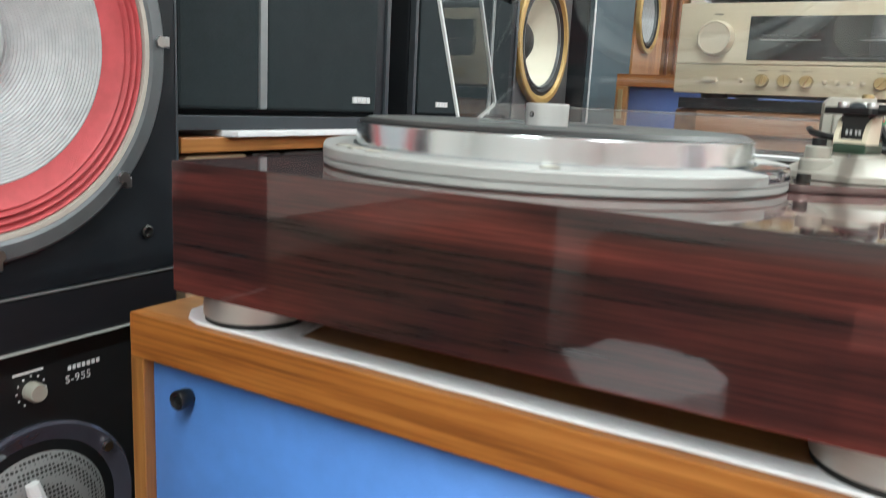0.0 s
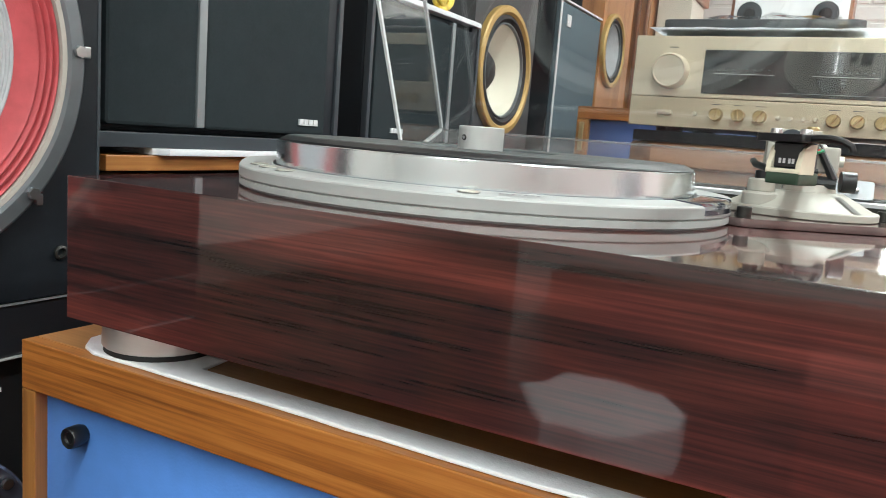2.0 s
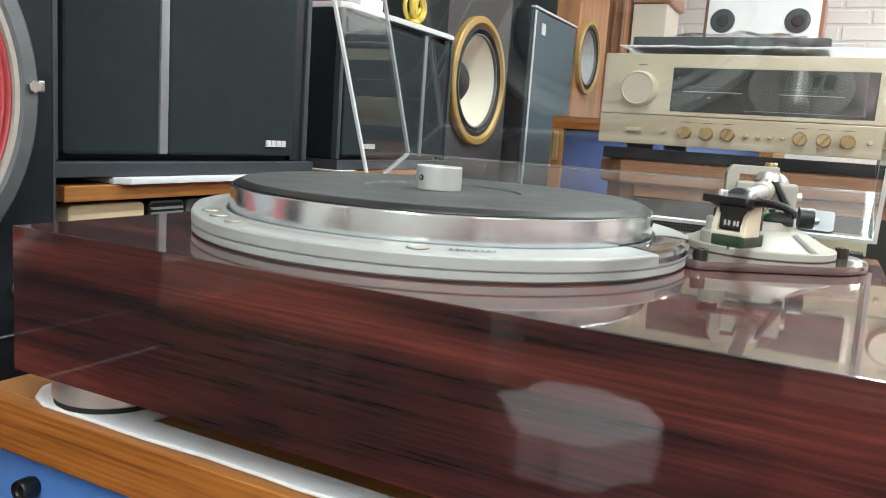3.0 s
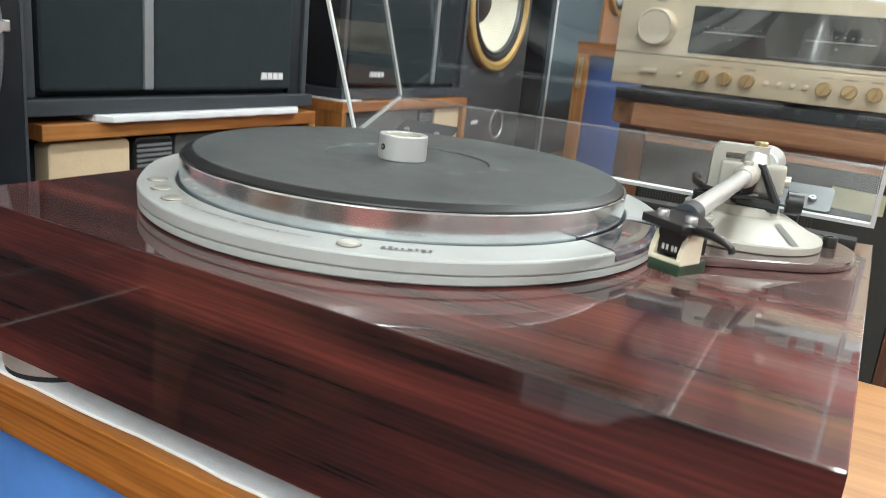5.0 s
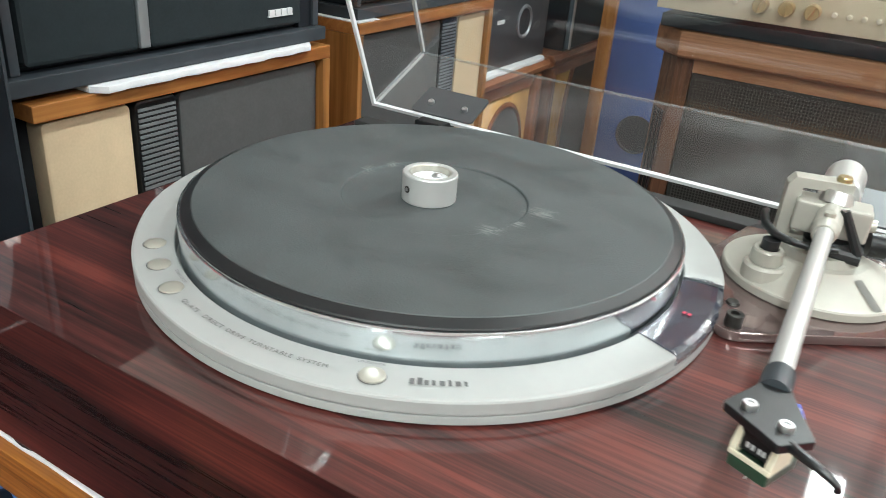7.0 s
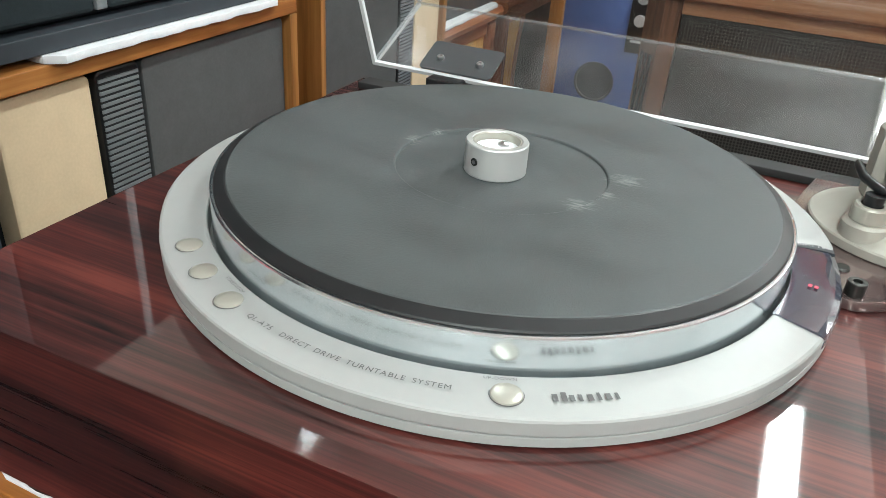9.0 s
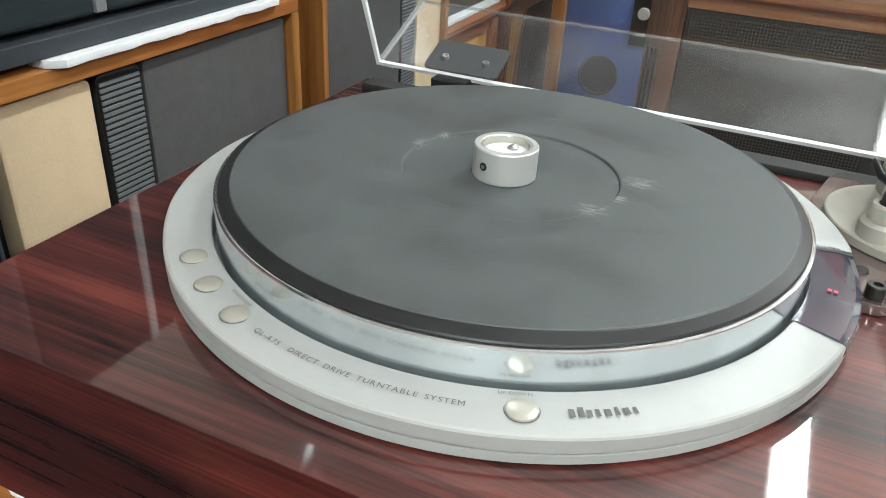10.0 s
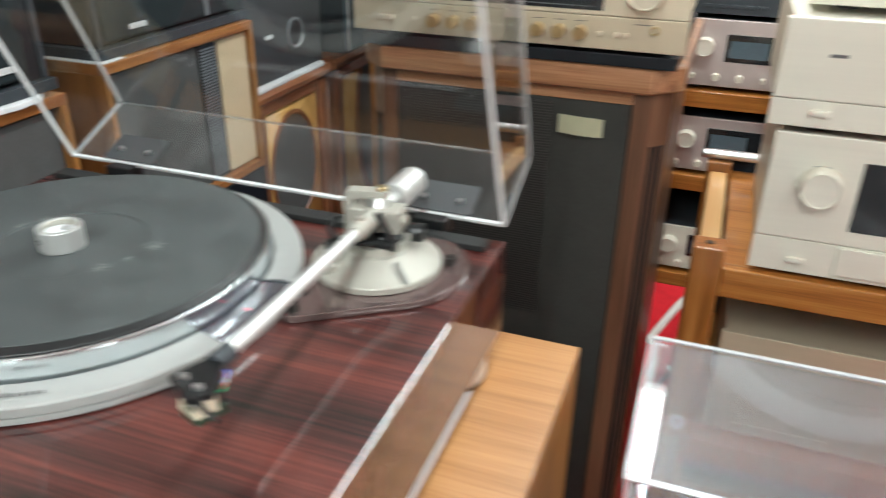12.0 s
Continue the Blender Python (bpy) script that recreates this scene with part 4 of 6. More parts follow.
# ---- monitor loudspeaker that carries the turntable ----
def build_stand():
    x0, x1, y0, y1, z0, z1 = -0.058, 0.577, 0.006, 0.445, FLOOR, STAND_Z
    s = thing("floor_loudspeaker", ((x0 + x1) / 2, (y0 + y1) / 2, FLOOR), "walnut floor loudspeaker with blue baffle under the turntable", "loudspeaker")
    t, u = 0.036, 0.015
    # one panel in two colours: the top's glancing sheen is painted in
    part("top_panel", box(x0, x1, y0 + 0.0122, y1, z1 - t, z1, 0.0008), STAND_TOP_SHEEN, s, "walnut top panel, sheen put into its pale colour")
    part("lipping", box(x0, x1, y0, y0 + 0.0120, z1 - t, z1, 0.0012), WALNUT_OIL, s, "orange front edge of the walnut top panel")
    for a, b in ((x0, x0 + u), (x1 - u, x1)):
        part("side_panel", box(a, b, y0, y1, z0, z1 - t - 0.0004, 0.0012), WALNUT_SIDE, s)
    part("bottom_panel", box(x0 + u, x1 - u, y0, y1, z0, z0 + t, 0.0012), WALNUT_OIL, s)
    part("back_panel", box(x0 + u, x1 - u, y1 - 0.02, y1 - 0.002, z0 + t, z1 - t), BLACK_SATIN, s)
    part("baffle", box(x0 + u, x1 - u, y0 + 0.010, y0 + 0.030, z0 + t, z1 - t - 0.0004), BLUE_PAINT, s, "bright blue painted baffle")
    for px in (-0.003, 0.521):
        for pz in (z1 - 0.0605, z0 + 0.10):
            part("grille_peg", lathe([(0, 0.0105), (0.004, 0.0105), (0.0045, 0.012), (0.0072, 0.0128), (0.0078, 0.0115), (0.0078, 0.003), (0.0066, 0.001), (0.0066, -0.002), (0, -0.002)], (px, y0 + 0.010, pz), "-y", 24), BLACK, s, "black grille peg")
    woofer = part("woofer", lathe([(0.19, 0.001), (0.19, 0.012), (0.165, 0.012), (0.16, 0.004), (0.15, 0.008), (0.07, -0.055), (0.06, -0.035), (0, -0.025)], (0.26, y0 + 0.010, -0.80), "-y", 48), BLACK, s)


build_stand()

sheet = bmesh.new()
rng = random.Random(4)
edge = [(-0.020, 0.034), (-0.006, 0.0190)]
edge += [(0.010 + i * 0.0235, 0.0135 + rng.uniform(-0.0012, 0.0012)) for i in range(21)]
edge += [(0.487, 0.033), (0.36, 0.0325), (0.22, 0.034), (0.09, 0.035), (0.080, 0.098), (-0.012, 0.099), (-0.0235, 0.055)]
prism(edge, STAND_Z + 0.0004, STAND_Z + 0.0030, "z", 0.0008, bm=sheet)
solid("white_sheet", sheet, WHITE_CLOTH, "narrow white foam strip under the turntable", "sheet")
solid("white_sheet", prism([(0.470, 0.180), (0.4985, 0.178), (0.4990, 0.378), (0.4960, 0.384), (0.471, 0.384)], STAND_Z + 0.0004, STAND_Z + 0.0034, "z", 0.0008), WHITE_CLOTH, "white foam strip under the edge of the turntable", "sheet")


# ---- left row: loudspeakers that face the turntable ----
def driver_x(parent, x, y, z, rings, seg=96):
    """A cone driver that faces +x: (name, profile, material, label) rings in one place."""
    for name, profile, mat, label in rings:
        part(name, lathe(profile, (x, y, z), "x", seg), mat, parent, label, 25)


def build_red_speaker():
    fx = -0.172
    s = thing("loudspeaker", (-0.40, -0.06, -0.178), "black loudspeaker with a large red-edged grey woofer", "loudspeaker")
    part("cabinet", box(-0.66, fx - 0.06, -0.30, 0.163, -0.127, 0.52, 0.002), BLACK_SATIN, s, "black satin cabinet")
    part("baffle", plate_hole(-0.30, 0.163, -0.127, 0.52, fx - 0.0595, fx, -0.036, 0.083, 0.162), BLACK_SATIN, s, "black satin front board", 0)
    part("base_trim", box(-0.66, fx - 0.001, -0.30, 0.163, -0.177, -0.1305, 0.003), BLACK_VINYL, s, "black grained base strip")
    # bright lines on the strip's edges are highlights drawn as thin bars
    part("seam_trim", box(-0.655, fx + 0.0006, -0.298, 0.162, -0.1303, -0.1285), GREY_TRIM, s, "", 0)
    part("seam_trim", box(-0.655, fx + 0.0006, -0.298, 0.162, -0.1785, -0.1768), ALU_PAINT, s, "", 0)
    part("edge_trim", box(-0.655, fx + 0.0005, 0.1635, 0.1665, -0.127, 0.52, 0.0005), DARK_TRIM, s)
    cy, cz = -0.036, 0.083
    w = part("woofer", lathe([(0.1600, 0.0015), (0.1600, 0.0115), (0.1640, 0.0130), (0.1760, 0.0120), (0.1785, 0.0100), (0.1785, 0.0005)], (fx, cy, cz), "x", 128), FRAME_GREY, s, "grey cast woofer frame", 25)
    part("gasket", lathe([(0.1550, 0.0040), (0.1560, 0.0118), (0.1600, 0.0122), (0.1612, 0.0110)], (fx, cy, cz), "x", 128), GASKET, w)
    sur = [(0.1552, 0.0080)]
    for k in range(1, 25):
        sur.append((0.1552 - 0.030 * k / 24 * 0.62, 0.0075 + 0.0022 * math.sin(k * 2 * math.pi / 8)))
    sur += [(0.1340, 0.0050), (0.1180, 0.0020)]
    part("surround", lathe(sur, (fx, cy, cz), "x", 128), RED_SURROUND, w, "pleated red cloth surround", 60)
    cone = [(0.1180, 0.0018)]
    for k in range(1, 61):
        r = 0.1180 - 0.072 * k / 60
        cone.append((r, 0.0018 - 0.032 * k / 60 + (0.0008 if k % 2 else 0)))
    cone += [(0.043, -0.020), (0.03, -0.010), (0, -0.006)]
    part("cone", lathe(cone, (fx, cy, cz), "x", 96), CONE_GREY, w, "ribbed pale grey paper cone", 20)
    for a in (3, -42, -87, 48, 93, 138, 183, 228):
        p = Vector((fx + 0.012, cy + 0.1715 * math.cos(radians(a)), cz + 0.1715 * math.sin(radians(a))))
        part("bolt", rod([p, p + Vector((0.004, 0, 0))], 0.0055, 6), STEEL, w)
        q = p + Vector((0.001, 0.008 * math.cos(radians(a)), 0.008 * math.sin(radians(a))))
        part("clamp", box(q.x - 0.006, q.x + 0.001, q.y - 0.003, q.y + 0.003, q.z - 0.005, q.z + 0.005, 0.001), STEEL, w)
    for y, z in ((0.126, -0.088), (0.126, 0.255)):
        part("grille_socket", lathe([(0.0065, 0.0005), (0.0065, 0.0025), (0.0045, 0.0035), (0.0038, 0.0005), (0, -0.001)], (fx, y, z), "x", 24), DARK_STEEL, s)


plan(RED_ROW)
build_red_speaker()


def build_lower_black():
    fx = -0.182
    s = thing("loudspeaker", (-0.40, -0.06, FLOOR), "glossy black loudspeaker with a clear-rimmed round driver", "loudspeaker")
    part("cabinet", box(-0.66, fx, -0.32, 0.180, FLOOR, -0.1785, 0.002), BLACK, s, "glossy black cabinet")
    k = part("level_knob", lathe([(0.0085, 0.0), (0.0085, 0.010), (0.0075, 0.0125), (0, 0.0125)], (fx, 0.008, -0.218), "x", 24), CHAMPAGNE, s, "small silver level knob")
    for a in range(-60, 241, 30):
        p = Vector((fx + 0.0006, 0.008 + 0.0135 * math.cos(radians(a)), -0.218 + 0.0135 * math.sin(radians(a))))
        part("tick", box(p.x - 0.0005, p.x + 0.0004, p.y - 0.0007, p.y + 0.0007, p.z - 0.0007, p.z + 0.0007), PRINT_PALE, k, "", 0)
    part("level_text", box(fx, fx + 0.0005, -0.008, 0.020, -0.2015, -0.1995), PRINT_PALE, s, "", 0)
    x = 0.0435
    for w in (0.004, 0.0035, 0.0042, 0.0040, 0.0042, 0.0040, 0.0042):
        part("maker_mark", box(fx, fx + 0.0006, x, x + w * 0.8, -0.2095, -0.2055), PRINT_PALE, s, "", 0)
        x += w + 0.0009
    part("lettering", line_text("S-955", pose(fx + 0.0008, 0.0400, -0.2215, 90, 0, 90), 0.0108), PRINT_PALE, s, "worn pale lettering", 0)
    cy, cz = 0.006, -0.350
    d = part("driver", lathe([(0.100, 0.0008), (0.100, 0.004), (0.0975, 0.0058), (0.094, 0.005), (0.072, -0.004), (0.070, -0.002)], (fx, cy, cz), "x", 96), SMOKED, s, "dark glossy driver rim")
    part("screen", lathe([(0.0715, 0.000), (0.06, 0.006), (0.035, 0.011), (0, 0.013)], (fx, cy, cz), "x", 64), PERF_GREY, d, "fine perforated screen")
    for a in (38, 142, 218, 322):
        p = Vector((fx + 0.0055, cy + 0.090 * math.cos(radians(a)), cz + 0.090 * math.sin(radians(a))))
        part("bolt", rod([p, p + Vector((0.004, 0, 0))], 0.005, 12), STEEL, d)
    for a in (100, 220, 340):
        ca, sa = math.cos(radians(a)), math.sin(radians(a))
        part("brace", rod([(fx + 0.012, cy + 0.052 * ca, cz + 0.052 * sa), (fx + 0.018, cy + 0.012 * ca, cz + 0.012 * sa)], [0.006, 0.010], 10), PRINT_PALE, d, "pale brace of the driver")
    part("woofer", lathe([(0.16, 0.001), (0.16, 0.008), (0.14, 0.008), (0.135, 0.002), (0.05, -0.05), (0, -0.03)], (fx, -0.05, -0.72), "x", 64), BLACK_RUBBER, s)


PERF_GREY = perforated("perforated grey screen", (0.20, 0.21, 0.21), (0.02, 0.02, 0.02), 0.0042)
build_lower_black()


def low_cabinet(fx, y0, y1, ztop, order, label):
    """A low wooden loudspeaker lying on its side: beige cloth, grey slats and dark cloth across its front."""
    bot = ztop - 0.31
    s = thing("shelf_loudspeaker", (fx - 0.15, (y0 + y1) / 2, bot), label, "loudspeaker", "low wooden loudspeakers")
    part("top_panel", box(fx - 0.33, fx + 0.010, y0, y1, ztop - 0.0165, ztop, 0.0012), WALNUT_Y, s)
    part("bottom_panel", box(fx - 0.33, fx + 0.010, y0, y1, bot, bot + 0.016, 0.0012), WALNUT_Y, s)
    for a, b in ((y0, y0 + 0.012), (y1 - 0.014, y1)):
        if order > 0 and a == y0:
            continue
        part("side_panel", box(fx - 0.33, fx + 0.010, a, b, bot + 0.0164, ztop - 0.0169, 0.0012), WALNUT_SIDE, s)
    # near black stands for the shade in the gaps between panels
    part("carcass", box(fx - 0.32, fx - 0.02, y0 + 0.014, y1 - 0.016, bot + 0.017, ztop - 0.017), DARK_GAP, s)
    zl, zh = bot + 0.020, ztop - 0.0205
    w = y1 - y0
    cuts = [0.028, 0.262, 0.275, 0.405, 0.413, 0.962] if order > 0 else [0.038, 0.587, 0.595, 0.725, 0.738, 0.972]
    spans = [(y0 + w * cuts[i], y0 + w * cuts[i + 1]) for i in (0, 2, 4)]
    names = [("beige_grille", BEIGE, "beige cloth grille panel"), ("slat_panel", BLACK, ""), ("dark_grille", GRILLE_GREY, "dark grey cloth grille panel")]
    if order < 0:
        names.reverse()
    for (a, b), (n, mat, lab) in zip(spans, names):
        p = part(n, prism(rounded(a, b, zl, zh, 0.007, 4), fx - 0.024, fx, "x", 0.003), mat, s, lab)
        if n == "slat_panel":
            k = int((zh - zl - 0.012) / 0.0058)
            for i in range(k):
                z = zh - 0.008 - i * 0.0058
                part("slat", box(fx - 0.002, fx + 0.0016, a + 0.003, b - 0.003, z - 0.0030, z, 0.0), GREY_TRIM, p, "", 0)
    return s


plan(LEFT_ROW)
low_cabinet(-0.215, 0.207, 0.627, -0.002, 1, "wooden loudspeaker with beige, slatted and dark front panels")
plan(MIDDLE_ROW)
low_cabinet(-0.252, 0.742, 1.165, -0.004, -1, "wooden loudspeaker with dark and beige front panels")
# what the low loudspeakers stand on
for y0, y1, zt, fx in ((0.195, 0.632, -0.313, -0.20), (0.735, 1.160, -0.315, -0.24)):
    plan(LEFT_ROW if y0 < 0.5 else MIDDLE_ROW)
    solid("cabinet_base", box(fx - 0.36, fx, y0, y1, FLOOR, zt - 0.001, 0.003), BLACK_SATIN, "plain black floor cabinet under a low loudspeaker", "cabinet")


def wide_speaker(fx, y0, y1, z0, z1, strip, logo, label):
    """A wide dark loudspeaker with a cloth front parted by a grey strip, on a black base board."""
    s = thing("wide_loudspeaker", (fx - 0.14, (y0 + y1) / 2, z0), label, "loudspeaker", "wide dark loudspeakers")
    part("base_board", box(fx - 0.28, fx + 0.007, y0 - 0.010, y1 + 0.004, z0, z0 + 0.016, 0.001), DARK_TRIM, s, "dark base board")
    part("case", box(fx - 0.28, fx - 0.014, y0, y1, z0 + 0.0162, z1, 0.004), BLACK_SATIN, s)
    for a, b in ((y0, y0 + 0.010), (y1 - 0.010, y1)):
        part("frame", box(fx - 0.0138, fx - 0.002, a, b, z0 + 0.0165, z1, 0.002), DARK_TRIM, s)
    half = 0.007
    for a, b in ((y0 + 0.013, strip - half), (strip + half, y1 - 0.036 if logo else y1 - 0.013)):
        part("grille", prism(rounded(a, b, z0 + 0.023, z1 - 0.012, 0.005, 3), fx - 0.016, fx, "x", 0.004), GRILLE_BLACK, s, "charcoal cloth grille")
    part("strip", box(fx - 0.014, fx + 0.0015, strip - half + 0.0008, strip + half - 0.0008, z0 + 0.024, z1 - 0.006, 0.002), GREY_TRIM, s, "grey metal strip")
    if logo:
        part("filler", box(fx - 0.014, fx - 0.006, y1 - 0.034, y1 - 0.0105, z0 + 0.0165, z1, 0.001), BLACK_SATIN, s)
        for i in range(4):
            y = logo + i * 0.0105
            part("maker_mark", box(fx - 0.001, fx + 0.0025, y, y + 0.0088, z0 + 0.0375, z0 + 0.0445, 0.0006), PRINT_PALE, s, "", 0)
        part("maker_mark", box(fx - 0.001, fx + 0.0022, logo - 0.001, logo + 0.041, z0 + 0.0360, z0 + 0.0374, 0.0), PRINT_PALE, s, "", 0)
    return s


plan(LEFT_ROW)
wide_speaker(-0.215, 0.200, 0.617, 0.006, 0.335, 0.343, 0.522, "wide dark loudspeaker with grey strip, on white foam")
plan(MIDDLE_ROW)
wide_speaker(-0.262, 0.765, 1.175, -0.002, 0.262, 1.050, 0.838, "wide dark loudspeaker with foam and ornament on it")


def foam(name, x0, x1, y0, y1, z0, z1, seed, label):
    r = random.Random(seed)
    n = 26
    out = [(x1 + r.uniform(-0.002, 0.002) - (0.010 if i in (0, n) else 0), y0 + (y1 - y0) * i / n) for i in range(n + 1)]
    out += [(x0, y1), (x0, y0)]
    return solid(name, prism(out, z0, z1, "z", 0.0012), WHITE_FOAM, label, "foam sheet")


plan(LEFT_ROW)
foam("foam_sheet", -0.46, -0.196, 0.268, 0.590, -0.0016, 0.0056, 1, "white foam sheet between loudspeaker and wooden top")
plan(MIDDLE_ROW)
foam("foam_sheet", -0.52, -0.245, 0.744, 0.80, -0.0038, -0.0022, 2, "white foam sheet on a wooden loudspeaker top")
foam("foam_sheet", -0.52, -0.258, 0.765, 1.180, 0.2624, 0.2720, 3, "white foam sheet lying on the wide loudspeaker")

# gilt ornament and boxes on the foam
orn = thing("gilt_ornament", (-0.305, 1.065, 0.2722), "small gilt ornament with open scrollwork", "ornament")
part("base", lathe([(0, 0.2722), (0.024, 0.2722), (0.024, 0.279), (0.016, 0.283), (0.014, 0.290), (0, 0.290)], (-0.305, 1.065, 0), seg=28), GILT, orn)
for k in range(3):
    ringpts = [(-0.305 + 0.010 * math.sin(k * 1.1), 1.065 + 0.0215 * math.cos(2 * math.pi * i / 20) + 0.012 * (k - 1), 0.313 + 0.023 * math.sin(2 * math.pi * i / 20)) for i in range(21)]
    part("scroll", rod(ringpts, 0.0046, 8), GILT, orn)
for k in range(5):
    a = 2 * math.pi * k / 5
    part("leaf", rod([(-0.305, 1.065, 0.291), (-0.301, 1.065 + 0.017 * math.cos(a), 0.311 + 0.017 * math.sin(a)), (-0.298, 1.065 + 0.020 * math.cos(a), 0.317 + 0.020 * math.sin(a))], [0.004, 0.006, 0.002], 8), GILT, orn)
solid("card_box", box(-0.50, -0.32, 0.80, 0.86, 0.2724, 0.365, 0.001), RED_DULL, "small dark red card box on the foam", "box")
solid("card_box", box(-0.50, -0.31, 0.885, 0.96, 0.2724, 0.306, 0.001), WHITE_BOX, "small white card box on the foam", "box")


def round_driver(parent, fx, y, z, r, ring, cone, depth=0.05):
    w = part("woofer", lathe([(r * 0.86, 0.001), (r * 0.86, 0.010), (r * 0.90, 0.016), (r * 0.98, 0.015), (r, 0.012), (r, 0.0)], (fx, y, z), "x", 80), ring, parent, "woofer with a yellow metal rim", 25)
    part("surround", lathe([(r * 0.862, 0.009), (r * 0.80, 0.013), (r * 0.74, 0.004)], (fx, y, z), "x", 64), BLACK_RUBBER, w)
    part("inner_ring", lathe([(r * 0.74, 0.004), (r * 0.735, 0.009), (r * 0.715, 0.009), (r * 0.70, 0.002)], (fx, y, z), "x", 64), FRAME_GREY, w)
    part("cone", lathe([(r * 0.705, 0.003), (r * 0.30, 0.003 - depth)], (fx, y, z), "x", 64), cone, w)
    part("dust_cap", lathe([(r * 0.305, 0.002 - depth), (r * 0.30, 0.010 - depth), (r * 0.2, 0.022 - depth), (0, 0.028 - depth)], (fx, y, z), "x", 48), BLACK_RUBBER, w)
    return w


def monitor(y0, y1, z0, z1, fx, deep, front, label, hole=None):
    s = thing("monitor_loudspeaker", (fx - deep / 2, (y0 + y1) / 2, z0), label, "loudspeaker", "monitor loudspeakers")
    if hole:
        part("cabinet", box(fx - deep, fx - 0.062, y0, y1, z0, z1, 0.002), BLACK_SATIN, s)
        part("front", plate_hole(y0, y1, z0, z1, fx - 0.0615, fx + 0.010, *hole), front, s, "", 0)
    else:
        part("cabinet", box(fx - deep, fx - 0.002, y0, y1, z0, z1, 0.002), BLACK_SATIN, s)
        part("front", box(fx - 0.0018, fx + 0.010, y0 + 0.004, y1 - 0.003, z0 + 0.006, z1 - 0.004, 0.003), front, s)
    return s


m1 = monitor(1.185, 1.530, -0.1640, 0.48, -0.296, 0.33, material("dark grey baffle", (0.035, 0.037, 0.040), 0.5, vary=0.12, scale=40), "dark grey monitor loudspeaker with cream cone and yellow rim", (1.342, 0.194, 0.126))
round_driver(m1, -0.286, 1.342, 0.194, 0.146, GOLD_RING, CONE_CREAM)
part("port", lathe([(0.036, 0.0), (0.036, 0.003), (0.032, 0.0045), (0.029, 0.0008), (0, 0.0008)], (-0.286, 1.405, -0.076), "x", 40), GREY_TRIM, m1, "round bass port")
# flat near-black disc for the shade inside the port
part("port_hole", lathe([(0.0285, 0.001), (0, 0.001)], (-0.286, 1.405, -0.076), "x", 32), DARK_GAP, m1, "", 0)
part("badge", box(-0.286, -0.2840, 1.275, 1.305, -0.070, -0.062), PRINT_PALE, m1, "", 0)
m2 = monitor(1.632, 1.992, -0.1715, 0.411, -0.275, 0.33, GRILLE_SLATE, "monitor loudspeaker with slate blue cloth front")
part("edge_trim", box(-0.2645, -0.2620, 1.635, 1.644, -0.165, 0.406), PRINT_PALE, m2, "pale edge strip", 0)
part("badge", box(-0.2645, -0.2620, 1.690, 1.720, 0.350, 0.380), PRINT_PALE, m2, "", 0)
part("top_edge", box(-0.275, -0.2615, 1.632, 1.992, 0.4115, 0.4165), PRINT_PALE, m2, "", 0)
m3 = monitor(2.010, 2.330, -0.1715, 0.58, -0.275, 0.33, ORANGE_WOOD, "orange wooden monitor loudspeaker with yellow-rimmed cone", (2.116, 0.338, 0.099))
round_driver(m3, -0.265, 2.116, 0.338, 0.114, GOLD_RING, CONE_GREY)


def carved_cabinet(y0, y1, fx, ztop, label):
    """A wooden loudspeaker cabinet with a moulded top, corner columns and a dark oval opening in yellow veneer."""
    s = thing("carved_loudspeaker", (fx - 0.17, (y0 + y1) / 2, FLOOR), label, "loudspeaker", "carved wooden loudspeakers")
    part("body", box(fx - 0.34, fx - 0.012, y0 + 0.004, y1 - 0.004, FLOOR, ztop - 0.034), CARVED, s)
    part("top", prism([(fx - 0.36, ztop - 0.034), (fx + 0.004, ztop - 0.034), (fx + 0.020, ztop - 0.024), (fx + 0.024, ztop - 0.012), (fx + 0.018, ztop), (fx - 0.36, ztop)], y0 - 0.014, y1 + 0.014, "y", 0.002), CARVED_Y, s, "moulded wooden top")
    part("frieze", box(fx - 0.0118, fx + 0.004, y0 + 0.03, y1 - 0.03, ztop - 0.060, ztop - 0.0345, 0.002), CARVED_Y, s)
    part("veneer", box(fx - 0.0118, fx - 0.002, y0 + 0.034, y1 - 0.034, -0.75, ztop - 0.0605), YELLOW_VENEER, s, "yellow burr veneer front")
    for yc in (y0 + 0.017, y1 - 0.017):
        col = part("column", box(fx - 0.0118, fx + 0.014, yc - 0.016, yc + 0.016, FLOOR, ztop - 0.0345, 0.006, 3), CARVED, s, "fluted corner column")
        for o in (-0.007, 0.007):
            part("flute", rod([(fx + 0.0128, yc + o, ztop - 0.07), (fx + 0.0128, yc + o, -0.80)], 0.0030, 8), BROWN_UP, col)
    oc, orad = (y0 + y1) / 2 + 0.004, (y1 - y0) * 0.315
    ov = part("opening", lathe([(orad * 1.06, -0.002), (orad * 1.06, 0.002), (orad, 0.004), (orad * 0.97, -0.001)], (fx, oc, ztop - 0.225), "x", 56, squash=1.35), CARVED, s, "oval moulding")
    part("cloth", lathe([(orad * 0.975, -0.0005), (0, -0.0005)], (fx, oc, ztop - 0.225), "x", 48, squash=1.35), GRILLE_GREY, ov, "dark grey cloth")
    return s


carved_cabinet(1.195, 1.520, -0.286, -0.172, "carved wooden loudspeaker with yellow veneer and dark oval")
carved_cabinet(1.575, 2.330, -0.286, -0.172, "carved wooden loudspeaker with yellow veneer and dark oval")
foam("foam_sheet", -0.56, -0.2655, 1.186, 1.515, -0.1718, -0.1642, 5, "white foam sheet on a carved wooden cabinet")


